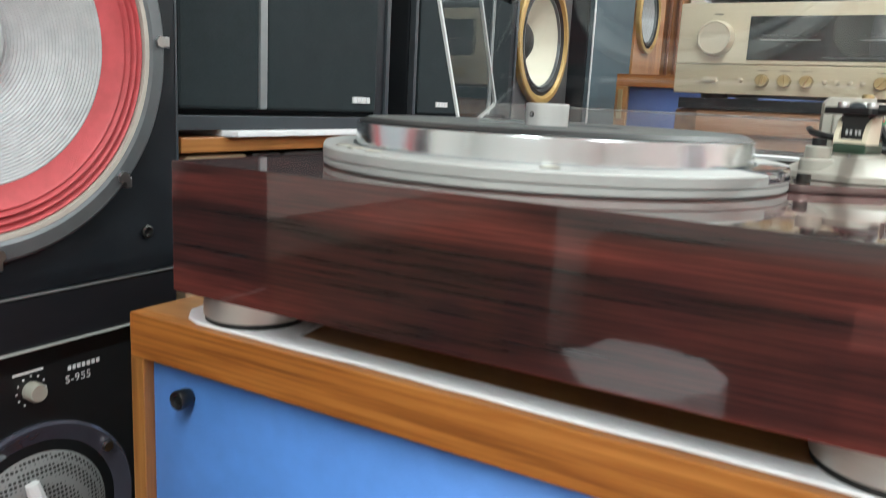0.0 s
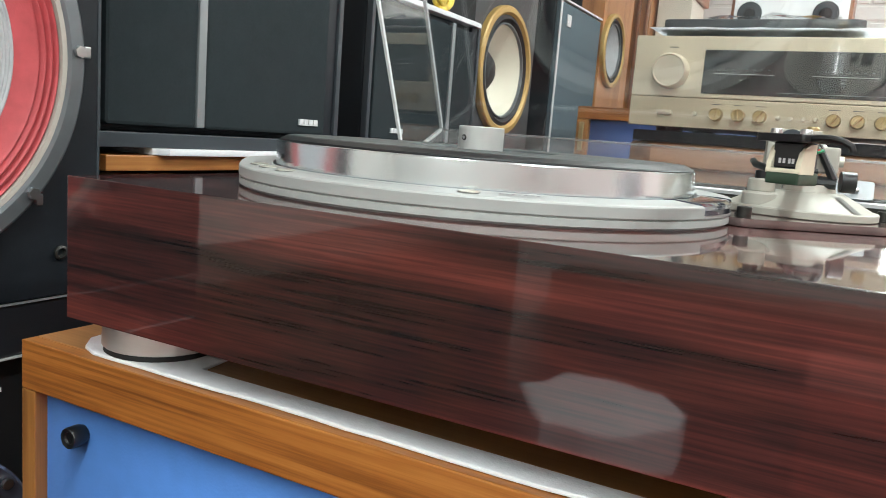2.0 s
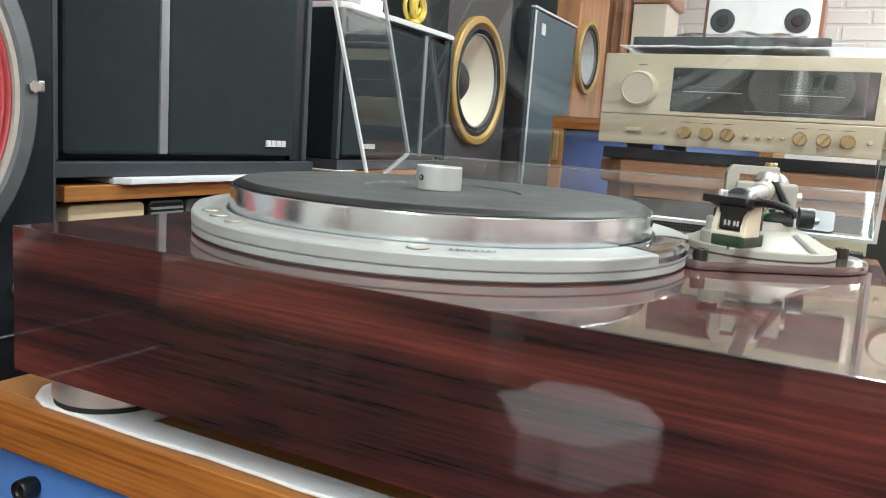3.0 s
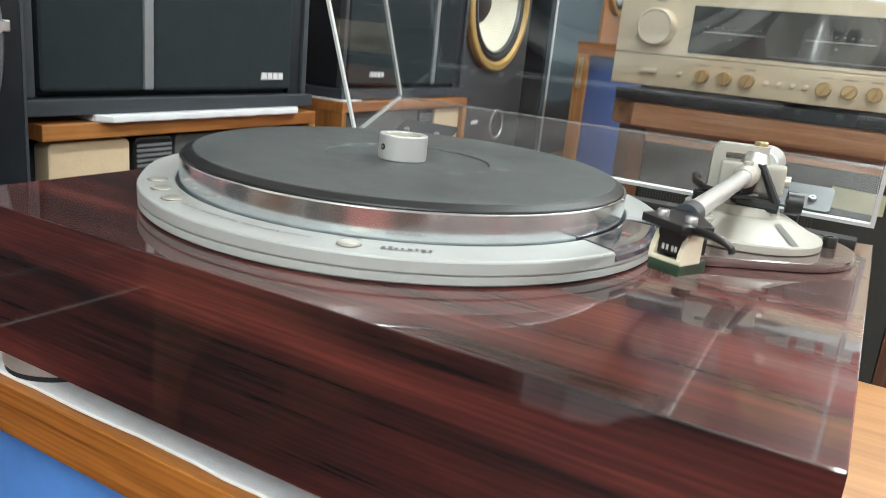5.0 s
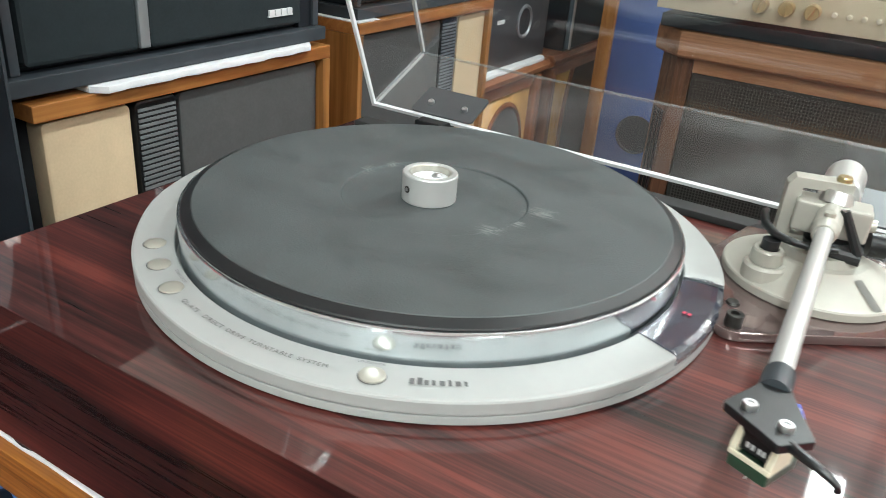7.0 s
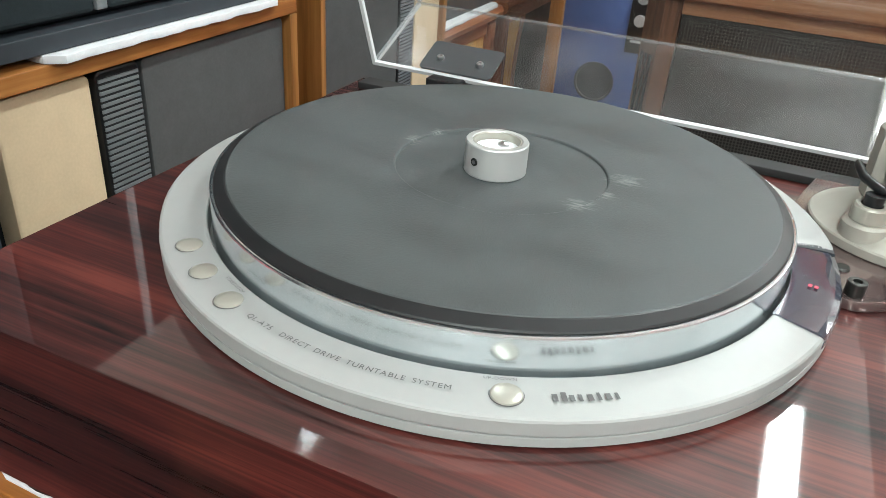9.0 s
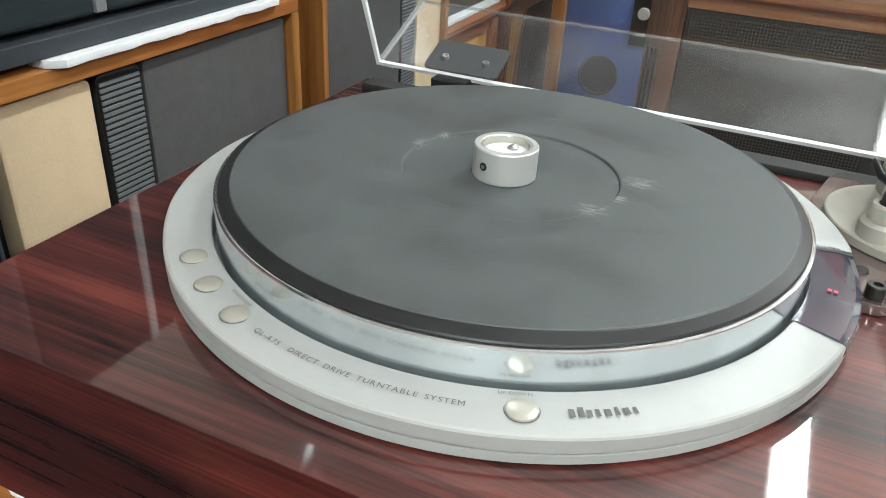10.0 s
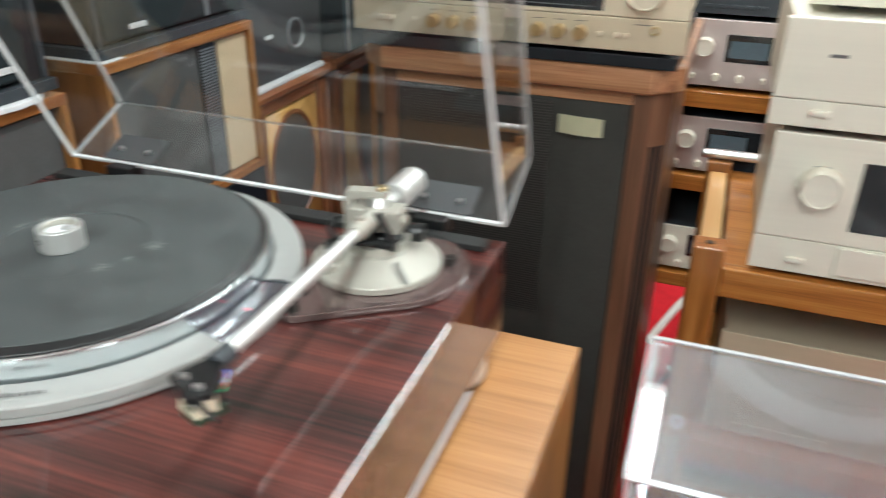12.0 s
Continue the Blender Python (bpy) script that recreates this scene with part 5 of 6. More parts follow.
# ---- the far end ----
plan(FAR_END)
def build_blue_far():
    x0, x1, y0, z1 = -0.150, 0.36, 1.535, 0.128
    s = thing("floor_loudspeaker", ((x0 + x1) / 2, y0 + 0.2, FLOOR), "wooden floor loudspeaker with deep blue baffle and round port", "loudspeaker")
    t = 0.03
    part("top_panel", box(x0, x1, y0, y0 + 0.42, z1 - t, z1, 0.0015), WALNUT_OIL, s)
    for a, b in ((x0, x0 + t), (x1 - t, x1)):
        part("side_panel", box(a, b, y0, y0 + 0.42, FLOOR, z1 - t - 0.0004, 0.0015), WALNUT_SIDE, s)
    part("baffle", box(x0 + t, x1 - t, y0 + 0.015, y0 + 0.04, FLOOR, z1 - t - 0.0004), BLUE_FAR, s, "deep blue painted baffle")
    part("port", lathe([(0.045, 0.0), (0.045, 0.003), (0.041, 0.003), (0.040, 0.0005), (0, 0.0005)], (-0.030, y0 + 0.015, -0.313), "-y", 48), DARK_TRIM, s, "dark round port")
    pl = part("dial_plate", box(0.026, 0.100, y0 + 0.009, y0 + 0.0148, -0.235, -0.085, 0.002), BLACK, s, "black dial plate")
    for z in (-0.118, -0.165):
        part("dial", lathe([(0.013, 0), (0.012, 0.008), (0, 0.008)], (0.050, y0 + 0.009, z), "-y", 20), PRINT_PALE, pl)
    part("plate_mark", box(0.036, 0.066, y0 + 0.0082, y0 + 0.009, -0.212, -0.207), PRINT_PALE, pl, "", 0)
    part("hinge", box(x0 + 0.008, x0 + 0.020, y0 - 0.006, y0 - 0.0005, 0.02, 0.09, 0.002), BRASS, s, "small brass fitting")


build_blue_far()


def build_tall_wood():
    x0, x1, y0, z0, z1 = -0.47, -0.245, 2.50, 0.0, 1.10
    solid("floor_cabinet", box(-0.50, 0.05, 2.47, 2.80, FLOOR, -0.0005, 0.003), ORANGE_WOOD, "low orange wooden cabinet", "cabinet")
    s = thing("wooden_cabinet", ((x0 + x1) / 2, y0 + 0.15, z0), "orange wooden cabinet with raised panels", "cabinet")
    part("body", box(x0, x1, y0, y0 + 0.28, z0, z1, 0.003), ORANGE_WOOD, s)
    part("panel", box(x0 + 0.05, x1 - 0.09, y0 - 0.010, y0 - 0.0005, z0 + 0.06, z1 - 0.06, 0.008, 2), ORANGE_WOOD, s, "raised door panel")
    for x in (x1 - 0.075, x1 - 0.045, x1 - 0.015):
        part("moulding", box(x, x + 0.012, y0 - 0.012, y0 - 0.0005, z0 + 0.01, z1 - 0.01, 0.004, 2), CARVED, s)
    b = solid("wooden_box", box(-0.235, -0.115, 2.56, 2.78, 0.0, 0.575, 0.003), CREAM_PANEL, "pale box beside the wooden cabinet", "box")
    solid("wooden_board", box(-0.24, -0.10, 2.55, 2.79, 0.5755, 0.615, 0.004), CARVED_Y, "brown wooden board lying on the pale box", "board")


build_tall_wood()


def build_white_box():
    x0, x1, y0, z0, z1 = 0.085, 0.405, 2.13, 0.335, 0.515
    s = thing("white_loudspeaker", ((x0 + x1) / 2, y0 + 0.12, z0), "white-fronted loudspeaker with two round black drivers", "loudspeaker")
    part("cabinet", box(x0, x1, y0, y0 + 0.24, z0, z1, 0.002), CARVED, s)
    part("front", box(x0 + 0.010, x1 - 0.010, y0 - 0.010, y0 - 0.0005, z0 + 0.002, z1 - 0.004, 0.002), WHITE_BOX, s, "white front panel")
    for x in (0.138, 0.338):
        for z in (0.445,):
            d = part("driver", lathe([(0.034, -0.001), (0.034, 0.002), (0.032, 0.0026), (0.012, 0.0016), (0, 0.0030)], (x, y0 - 0.010, z), "-y", 40), DARK_TRIM, s, "round black driver")
            part("dust_cap", lathe([(0.017, 0.0010), (0.014, 0.006), (0, 0.008)], (x, y0 - 0.010, z), "-y", 28), DARK_GAP, d)
    tall = solid("plain_cabinet", box(0.06, 0.48, 2.08, 2.32, FLOOR, 0.334, 0.003), PLASTER, "pale cabinet under the white loudspeaker", "cabinet")


build_white_box()
plan(HERE)


def flat_card(points, y):
    """A thin printed shape on a poster, its outline in x and z."""
    return prism(points, y - 0.0012, y, "y")


py = 3.4190
left_poster = thing("wall_poster", (-0.30, py, 0.96), "orange and blue poster with two white rings on the brick wall", "poster", "posters on the back wall")
part("sheet", box(-0.66, 0.055, py, py + 0.006, 0.96, 1.62), ORANGE_PRINT, left_poster)
part("blue_field", flat_card([(-0.46, 1.06), (-0.20, 1.03), (0.050, 1.02), (0.050, 1.34), (-0.12, 1.46), (-0.38, 1.42), (-0.50, 1.24)], py - 0.0002), BLUE_PRINT, left_poster, "dull blue printed field")
part("yellow_edge", flat_card([(-0.655, 0.962), (-0.10, 0.962), (-0.24, 1.015), (-0.655, 1.05)], py - 0.0002), YELLOW_PRINT, left_poster, "yellow printed edge")
for rx, rz in ((-0.29, 1.25), (-0.03, 1.26)):
    part("white_ring", lathe([(0.028, 0.0), (0.028, 0.0012), (0.092, 0.0012), (0.092, 0.0)], (rx, py - 0.0016, rz), "-y", 40), PRINT_PALE, left_poster, "white printed ring")
right_poster = thing("wall_poster", (0.90, py, 0.93), "red poster with pale blocks and a yellow shape", "poster", "posters on the back wall")
part("sheet", box(0.060, 1.75, py, py + 0.006, 0.93, 1.62), RED_BOX, right_poster)
for bx, bw_ in ((0.24, 0.10), (0.37, 0.08), (0.48, 0.12), (0.63, 0.09), (0.78, 0.11)):
    part("pale_block", flat_card([(bx, 1.025), (bx + bw_, 1.025), (bx + bw_, 1.095), (bx, 1.095)], py - 0.0002), PRINT_PALE, right_poster)
part("pale_bar", flat_card([(0.20, 1.150), (0.95, 1.150), (0.95, 1.215), (0.20, 1.215)], py - 0.0002), PRINT_PALE, right_poster, "pale printed bar")
part("yellow_shape", flat_card([(0.10, 1.29), (0.30, 1.33), (0.42, 1.30), (0.52, 1.36), (0.74, 1.33), (0.80, 1.42), (0.58, 1.50), (0.46, 1.41), (0.36, 1.52), (0.20, 1.47)], py - 0.0002), YELLOW_PRINT, right_poster, "ragged yellow printed shape")


# ---- brown loudspeaker and the amplifier on it ----
plan(BROWN_STACK)
def build_brown():
    x0, x1, y0, y1, zt = 0.156, 0.612, 0.822, 1.22, 0.018
    s = thing("floor_loudspeaker", ((x0 + x1) / 2, (y0 + y1) / 2, FLOOR), "tall brown walnut loudspeaker with dark cloth front", "loudspeaker")
    ch = 0.034
    out = [(x0 + ch, y0 - 0.012), (x1 - ch, y0 - 0.012), (x1 + 0.006, y0 + ch - 0.008), (x1 + 0.006, y1), (x0 - 0.006, y1), (x0 - 0.006, y0 + ch - 0.008)]
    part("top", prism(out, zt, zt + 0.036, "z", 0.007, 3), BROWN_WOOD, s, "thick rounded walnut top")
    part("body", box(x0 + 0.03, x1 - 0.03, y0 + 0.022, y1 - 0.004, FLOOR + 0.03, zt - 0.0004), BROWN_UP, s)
    for sx, a, b in ((1, x1 - 0.056, x1 - 0.006), (-1, x0 + 0.006, x0 + 0.053)):
        xa, xb = (a, b) if sx > 0 else (b, a)
        o = [(xa, y0 + 0.003), (xa + sx * (abs(xb - xa) - 0.026), y0 + 0.003), (xb, y0 + 0.030), (xb, y1), (xa, y1)]
        if sx < 0:
            o.reverse()
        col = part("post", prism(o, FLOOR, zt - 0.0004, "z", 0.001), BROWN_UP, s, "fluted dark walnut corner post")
        # flutes are near-black rods, the grooves' shade put into their colour
        for k in range(3):
            f = 0.25 + 0.25 * k
            gx, gy = xb - sx * 0.026 * (1 - f), y0 + 0.003 + 0.027 * f
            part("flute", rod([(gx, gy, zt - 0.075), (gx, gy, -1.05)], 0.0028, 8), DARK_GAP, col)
    part("rail", box(x0 + 0.0535, x1 - 0.0565, y0 + 0.003, y0 + 0.022, zt - 0.018, zt - 0.0006, 0.001), BROWN_WOOD, s)
    part("grille_frame", box(x0 + 0.0545, x1 - 0.0575, y0 + 0.004, y0 + 0.021, FLOOR + 0.06, zt - 0.0185, 0.002), GRILLE_BROWN, s, "dark brown cloth grille")
    part("grille_mesh", box(x0 + 0.060, 0.445, y0 + 0.0025, y0 + 0.0036, -0.35, zt - 0.024, 0.0), GRILLE_MESH, s, "perforated mesh panel", 0)
    part("plinth_base", box(x0, x1, y0 + 0.002, y1, FLOOR, FLOOR + 0.058, 0.004), BROWN_WOOD, s)
    return s


build_brown()
tag_bm = bmesh.new()
n = 8
for i in range(n + 1):
    f = i / n
    for z in (-0.047, -0.0205):
        tag_bm.verts.new((0.4575 + 0.0625 * f, 0.8195 - 0.0040 * math.sin(math.pi * f) * (1 if z < -0.03 else 0.4) - 0.0006, z - 0.002 * f))
tag_bm.verts.ensure_lookup_table()
for i in range(n):
    tag_bm.faces.new([tag_bm.verts[k] for k in (2 * i, 2 * i + 2, 2 * i + 3, 2 * i + 1)])
bmesh.ops.solidify(tag_bm, geom=tag_bm.faces, thickness=0.0004)
solid("paper_tag", tag_bm, PAPER_TAG, "pale yellow paper tag stuck on the brown grille", "tag")


def amp_knob(parent, x, y, z, r, h, mat, pointer=None, name="knob"):
    k = part(name, lathe([(r * 1.02, 0.0), (r, h * 0.15), (r * 0.97, h * 0.85), (r * 0.90, h), (r * 0.86, h), (r * 0.82, h * 0.93), (0, h * 0.93)], (x, y, z), "-y", 40), mat, parent, "", 25)
    if pointer:
        m = bmesh.new()
        box(-r * 0.14, r * 0.14, -h * 1.18, -h * 0.6, -r * 0.95, r * 0.95, 0.0006, 1, m)
        bmesh.ops.transform(m, matrix=pose(x, y, z, 0, pointer, 0), verts=m.verts)
        part("grip", m, mat, k)
    return k


def build_gold_amp():
    x0, x1, y0, z0, z1 = 0.155, 0.614, 0.800, 0.0765, 0.203
    s = thing("amplifier", ((x0 + x1) / 2, y0 + 0.2, 0.0702), "champagne gold amplifier with dark meter window, on a brown loudspeaker", "amplifier")
    part("case", box(x0 + 0.012, x1 - 0.012, y0 + 0.012, y0 + 0.39, z0 + 0.004, z1 - 0.004, 0.002), GOLD_LOW, s)
    part("faceplate", box(x0, x1, y0, y0 + 0.0115, 0.1185, z1, 0.0015), GOLD_PANEL, s, "brushed champagne gold faceplate")
    part("lower_panel", box(x0, x1, y0 + 0.0005, y0 + 0.0118, z0, 0.1178, 0.001), GOLD_LOW, s, "lower control panel")
    for fx in (x0 + 0.05, x1 - 0.05):
        for fy in (y0 + 0.05, y0 + 0.34):
            part("foot", lathe([(0, z0 + 0.004), (0.02, z0 + 0.004), (0.019, 0.0702), (0, 0.0702)], (fx, fy, 0), seg=24), BLACK, s)
    win = part("meter_window", box(0.2525, 0.5065, y0 - 0.0012, y0 + 0.002, 0.1245, 0.1845, 0.0006), DARK_GLASS, s, "dark meter window")
    for a in (0.268, 0.392):
        part("meter_scale", box(a, a + 0.077, y0 - 0.0017, y0 - 0.0013, 0.1520, 0.1528), DISPLAY_PALE, win, "", 0)
        for i in range(8):
            part("scale_mark", box(a + 0.004 + i * 0.0092, a + 0.007 + i * 0.0092, y0 - 0.0017, y0 - 0.0013, 0.1580, 0.1592), GREY_TRIM, win, "", 0)
        part("scale_dot", box(a + 0.034, a + 0.037, y0 - 0.0017, y0 - 0.0013, 0.1440, 0.1452), DISPLAY_PALE, win, "", 0)
    part("display_line", box(0.35, 0.495, y0 - 0.0017, y0 - 0.0013, 0.1290, 0.1297), GREY_TRIM, win, "", 0)
    for kx in (0.209, 0.559):
        amp_knob(s, kx, y0, 0.1535, 0.0245, 0.022, GOLD_KNOB, name="volume_knob")
        part("knob_mark", box(kx - 0.006, kx + 0.006, y0 - 0.0004, y0 + 0.001, 0.1865, 0.1880), PRINT_GREY, s, "", 0)
    part("power_button", box(0.1955, 0.2165, y0 - 0.007, y0 + 0.002, 0.0935, 0.0995, 0.0015), GOLD_KNOB, s)
    for i, kx in enumerate((0.277, 0.306, 0.334, 0.424, 0.452, 0.480)):
        amp_knob(s, kx, y0 + 0.0005, 0.0965, 0.0088, 0.014, BRASS_KNOB, (8, -6, 25, 35, 40, 20)[i])
        part("knob_mark", box(kx - 0.007, kx + 0.007, y0 + 0.0001, y0 + 0.001, 0.1098, 0.1108), PRINT_GREY, s, "", 0)
    for kx in (0.248, 0.357, 0.3725, 0.388, 0.403, 0.505, 0.527, 0.538):
        part("button", lathe([(0.0031, 0), (0.003, 0.005), (0.0022, 0.006), (0, 0.006)], (kx, y0 + 0.0005, 0.0965), "-y", 20), GOLD_KNOB, s)
    part("phone_socket", lathe([(0.0058, 0), (0.0058, 0.003), (0.0035, 0.003), (0.003, -0.004), (0, -0.004)], (0.574, y0 + 0.0005, 0.1045), "-y", 24), BRASS, s)
    mk = part("panel_mark", box(0.548, 0.570, y0 + 0.0001, y0 + 0.001, 0.1100, 0.1112), PRINT_GREY, s, "", 0)


BRASS_KNOB = material("old gold small knob", (0.50, 0.37, 0.19), 0.33, 0.7, vary=0.06, scale=200)
build_gold_amp()
# board made thick so its black also stands for the shaded gap
solid("black_tray", box(0.162, 0.606, 0.808, 1.19, 0.0543, 0.0700, 0.001), BLACK_SATIN, "black board under the gold amplifier, filling its shaded gap", "board")

# what lies on the amplifier
cl = bmesh.new()
rc = random.Random(8)
nx, ny = 24, 10
grid = []
for j in range(ny + 1):
    row = []
    for i in range(nx + 1):
        x, y = 0.172 + 0.44 * i / nx, 0.797 + 0.36 * j / ny
        row.append(cl.verts.new((x + rc.uniform(-0.001, 0.001), y, 0.2142 + 0.0016 * noise.noise((x * 30, y * 30, 0)))))
    grid.append(row)
for j in range(ny):
    for i in range(nx):
        cl.faces.new((grid[j][i], grid[j][i + 1], grid[j + 1][i + 1], grid[j + 1][i]))
g = bmesh.ops.solidify(cl, geom=cl.faces, thickness=-0.0095)
solid("flat_case", prism(rounded(0.186, 0.445, 0.815, 1.02, 0.010, 4), 0.2165, 0.2285, "z", 0.002), DARK_GLOSS, "flat dark grey glossy case on the white cloth", "case")
solid("white_cloth", cl, WHITE_CLOTH, "white padded cloth spread on the gold amplifier", "cloth")
fl = bmesh.new()
grid = []
for j in range(9):
    row = []
    for i in range(15):
        x, y = 0.245 + 0.17 * i / 14, 0.822 + 0.17 * j / 8
        row.append(fl.verts.new((x, y, 0.2290 + 0.018 * abs(noise.noise((x * 22, y * 22, 3))) + 0.007 * max(0, 1 - abs(i - 7) / 4.0) * max(0, 1 - j / 5))))
    grid.append(row)
for j in range(8):
    for i in range(14):
        fl.faces.new((grid[j][i], grid[j][i + 1], grid[j + 1][i + 1], grid[j + 1][i]))
solid("plastic_bag", fl, PLASTIC_FILM, "crumpled clear plastic bag on the flat dark case", "bag")


# ---- racks on the right ----
plan(RACKS)
def small_amp(x0, x1, y0, z0, z1, mat, label):
    s = thing("amplifier", ((x0 + x1) / 2, y0 + 0.15, z0), label, "amplifier", "amplifiers in the far rack")
    part("case", box(x0 + 0.006, x1 - 0.006, y0 + 0.010, y0 + 0.30, z0 + 0.012, z1 - 0.003, 0.002), DARK_TRIM, s)
    part("faceplate", box(x0, x1, y0, y0 + 0.0095, z0 + 0.010, z1, 0.0015), mat, s)
    for fx in (x0 + 0.04, x1 - 0.04):
        part("foot", lathe([(0, z0 + 0.0115), (0.016, z0 + 0.0115), (0.015, z0), (0, z0)], (fx, y0 + 0.04, 0), seg=20), BLACK, s)
    zc = z0 + (z1 - z0) * 0.62
    amp_knob(s, x0 + 0.052, y0, zc, 0.021, 0.022, CREAM_PANEL)
    part("display", box(x0 + 0.098, x1 - 0.06, y0 - 0.001, y0 + 0.002, zc - 0.032, zc + 0.030, 0.001), DARK_GLASS, s, "dark display window")
    part("display_glass", box(x0 + 0.108, x0 + 0.19, y0 - 0.0016, y0 - 0.0011, zc - 0.022, zc + 0.016), GRILLE_SLATE, s, "", 0)
    for i in range(9):
        kx = x0 + 0.035 + i * (x1 - x0 - 0.07) / 8
        amp_knob(s, kx, y0, z0 + (z1 - z0) * 0.20, 0.0085 if i % 3 else 0.006, 0.012, CREAM_PANEL)
    return s


def plain_component(x0, x1, y0, y1, z0, z1, mat, label):
    s = thing("audio_component", ((x0 + x1) / 2, (y0 + y1) / 2, z0), label, "component")
    part("case", box(x0 + 0.005, x1 - 0.005, y0 + 0.010, y1, z0 + 0.010, z1 - 0.002, 0.002), mat, s)
    part("faceplate", box(x0, x1, y0, y0 + 0.0095, z0 + 0.008, z1, 0.0015), mat, s)
    for fx in (x0 + 0.05, x1 - 0.05):
        for fy in (y0 + 0.05, y1 - 0.05):
            part("foot", lathe([(0, z0 + 0.0098), (0.017, z0 + 0.0098), (0.016, z0), (0, z0)], (fx, fy, 0), seg=20), BLACK, s)
    for i in range(5):
        part("button", box(x0 + 0.04 + i * 0.03, x0 + 0.058 + i * 0.03, y0 - 0.004, y0 + 0.001, z0 + 0.022, z0 + 0.030, 0.001), mat, s)
    return s


def build_far_rack():
    r = thing("far_rack", (0.80, 1.88, FLOOR), "orange wooden rack that holds silver amplifiers", "rack")
    for z in (-0.222, -0.432, -0.712):
        part("shelf", box(0.545, 1.12, 1.685, 2.05, z, z + 0.040, 0.003), RACK_WOOD, r)
    for x in (0.512, 1.1225):
        part("post", box(x, x + 0.032, 1.69, 2.05, FLOOR, 0.02, 0.003), RACK_UP, r)
    # near-black sheet for the shade behind the amplifiers
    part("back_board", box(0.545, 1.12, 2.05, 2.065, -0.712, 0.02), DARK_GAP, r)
    small_amp(0.566, 1.05, 1.70, -0.1815, -0.020, SILVER_PANEL, "silver amplifier with dark display on a wooden shelf")
    small_amp(0.558, 1.05, 1.70, -0.3915, -0.248, SILVER_PANEL, "silver pink amplifier with dark display on a wooden shelf")
    small_amp(0.556, 1.00, 1.70, -0.6715, -0.540, CREAM_PANEL, "pale amplifier with a round knob on the lowest shelf")
    plain_component(0.56, 1.04, 1.72, 2.0, -0.0195, 0.10, DARK_TRIM, "dark audio component on top of a silver amplifier")


build_far_rack()


def cream_amp(x0, x1, y0, z0, z1, knob, label):
    s = thing("amplifier", ((x0 + x1) / 2, y0 + 0.18, z0), label, "amplifier", "pale amplifiers on the near rack")
    part("case", box(x0 + 0.008, x1 - 0.008, y0 + 0.012, y0 + 0.36, z0 + 0.012, z1 - 0.003, 0.002), CREAM_PANEL, s)
    zm = z0 + 0.010 + (z1 - z0) * 0.24
    part("faceplate", box(x0, x1, y0, y0 + 0.0115, zm + 0.0006, z1, 0.002), CREAM_PANEL, s, "pale champagne faceplate")
    part("lower_panel", box(x0, x1, y0 + 0.0006, y0 + 0.0115, z0 + 0.010, zm, 0.001), CREAM_PANEL, s)
    for fx in (x0 + 0.06, x1 - 0.06):
        for fy in (y0 + 0.05, y0 + 0.30):
            part("foot", lathe([(0, z0 + 0.0115), (0.02, z0 + 0.0115), (0.019, z0), (0, z0)], (fx, fy, 0), seg=20), BLACK, s)
    if knob:
        amp_knob(s, x0 + 0.066, y0, (zm + z1) / 2 + 0.006, 0.0265, 0.022, CREAM_PANEL, name="volume_knob")
        part("display", box(x0 + 0.112, x1 - 0.11, y0 - 0.001, y0 + 0.002, zm + 0.022, z1 - 0.030, 0.001), DARK_GLASS, s, "dark meter window")
        part("flap", box(x0 + 0.107, x1 - 0.02, y0 - 0.003, y0 + 0.0004, z0 + 0.016, zm - 0.002, 0.002), CREAM_PANEL, s)
        amp_knob(s, x1 - 0.06, y0, (zm + z1) / 2 + 0.006, 0.0265, 0.022, CREAM_PANEL, name="volume_knob")
    part("power_button", box(x0 + 0.048, x0 + 0.070, y0 - 0.006, y0 + 0.001, z0 + 0.026, z0 + 0.034, 0.0015), CREAM_PANEL, s)
    part("maker_mark", box(x0 + 0.055, x0 + 0.075, y0 - 0.0004, y0 + 0.001, z1 - 0.045, z1 - 0.041), PRINT_GREY, s, "", 0)
    return s


def build_near_rack():
    r = thing("near_rack", (0.98, 1.05, FLOOR), "orange wooden rack with square posts that holds pale amplifiers", "rack")
    for x in (0.667, 1.300):
        for y in (0.85, 1.235):
            top = -0.190 if y < 1 else -0.195
            part("post", box(x, x + 0.043, y, y + 0.043, FLOOR, top, 0.003), RACK_UP, r, "square orange wooden post")
            if y < 1:
                part("bolt", lathe([(0.013, 0.0), (0.013, 0.003), (0.0085, 0.004), (0.008, 0.012), (0, 0.013)], (x + 0.0215, y, -0.497), "-y", 20), STEEL, r, "silver rack bolt")
            part("post_cap", lathe([(0.006, top + 0.0002), (0.006, top + 0.0012), (0, top + 0.0012)], (x + 0.0215, y + 0.0215, 0), seg=16), DARK_STEEL, r)
    # dark sheet added where the rack is only in shade
    part("back_board", box(0.7105, 1.2995, 1.2755, 1.285, FLOOR + 0.01, -0.20), BLACK_SATIN, r, "dark board added for the shade behind the components")
    for z in (-0.2640, -0.574, -1.05):
        part("front_rail", box(0.7105, 1.2995, 0.852, 0.872, z, z + 0.047, 0.003), RACK_WOOD, r)
        part("shelf", box(0.7105, 1.2995, 0.8725, 1.275, z + 0.022, z + 0.044, 0.002), RACK_WOOD, r)
        for x in (0.670, 1.303):
            part("side_rail", box(x + 0.004, x + 0.034, 0.8935, 1.2345, z + 0.012, z + 0.052, 0.003), PALE_RAIL, r, "pale side rail")


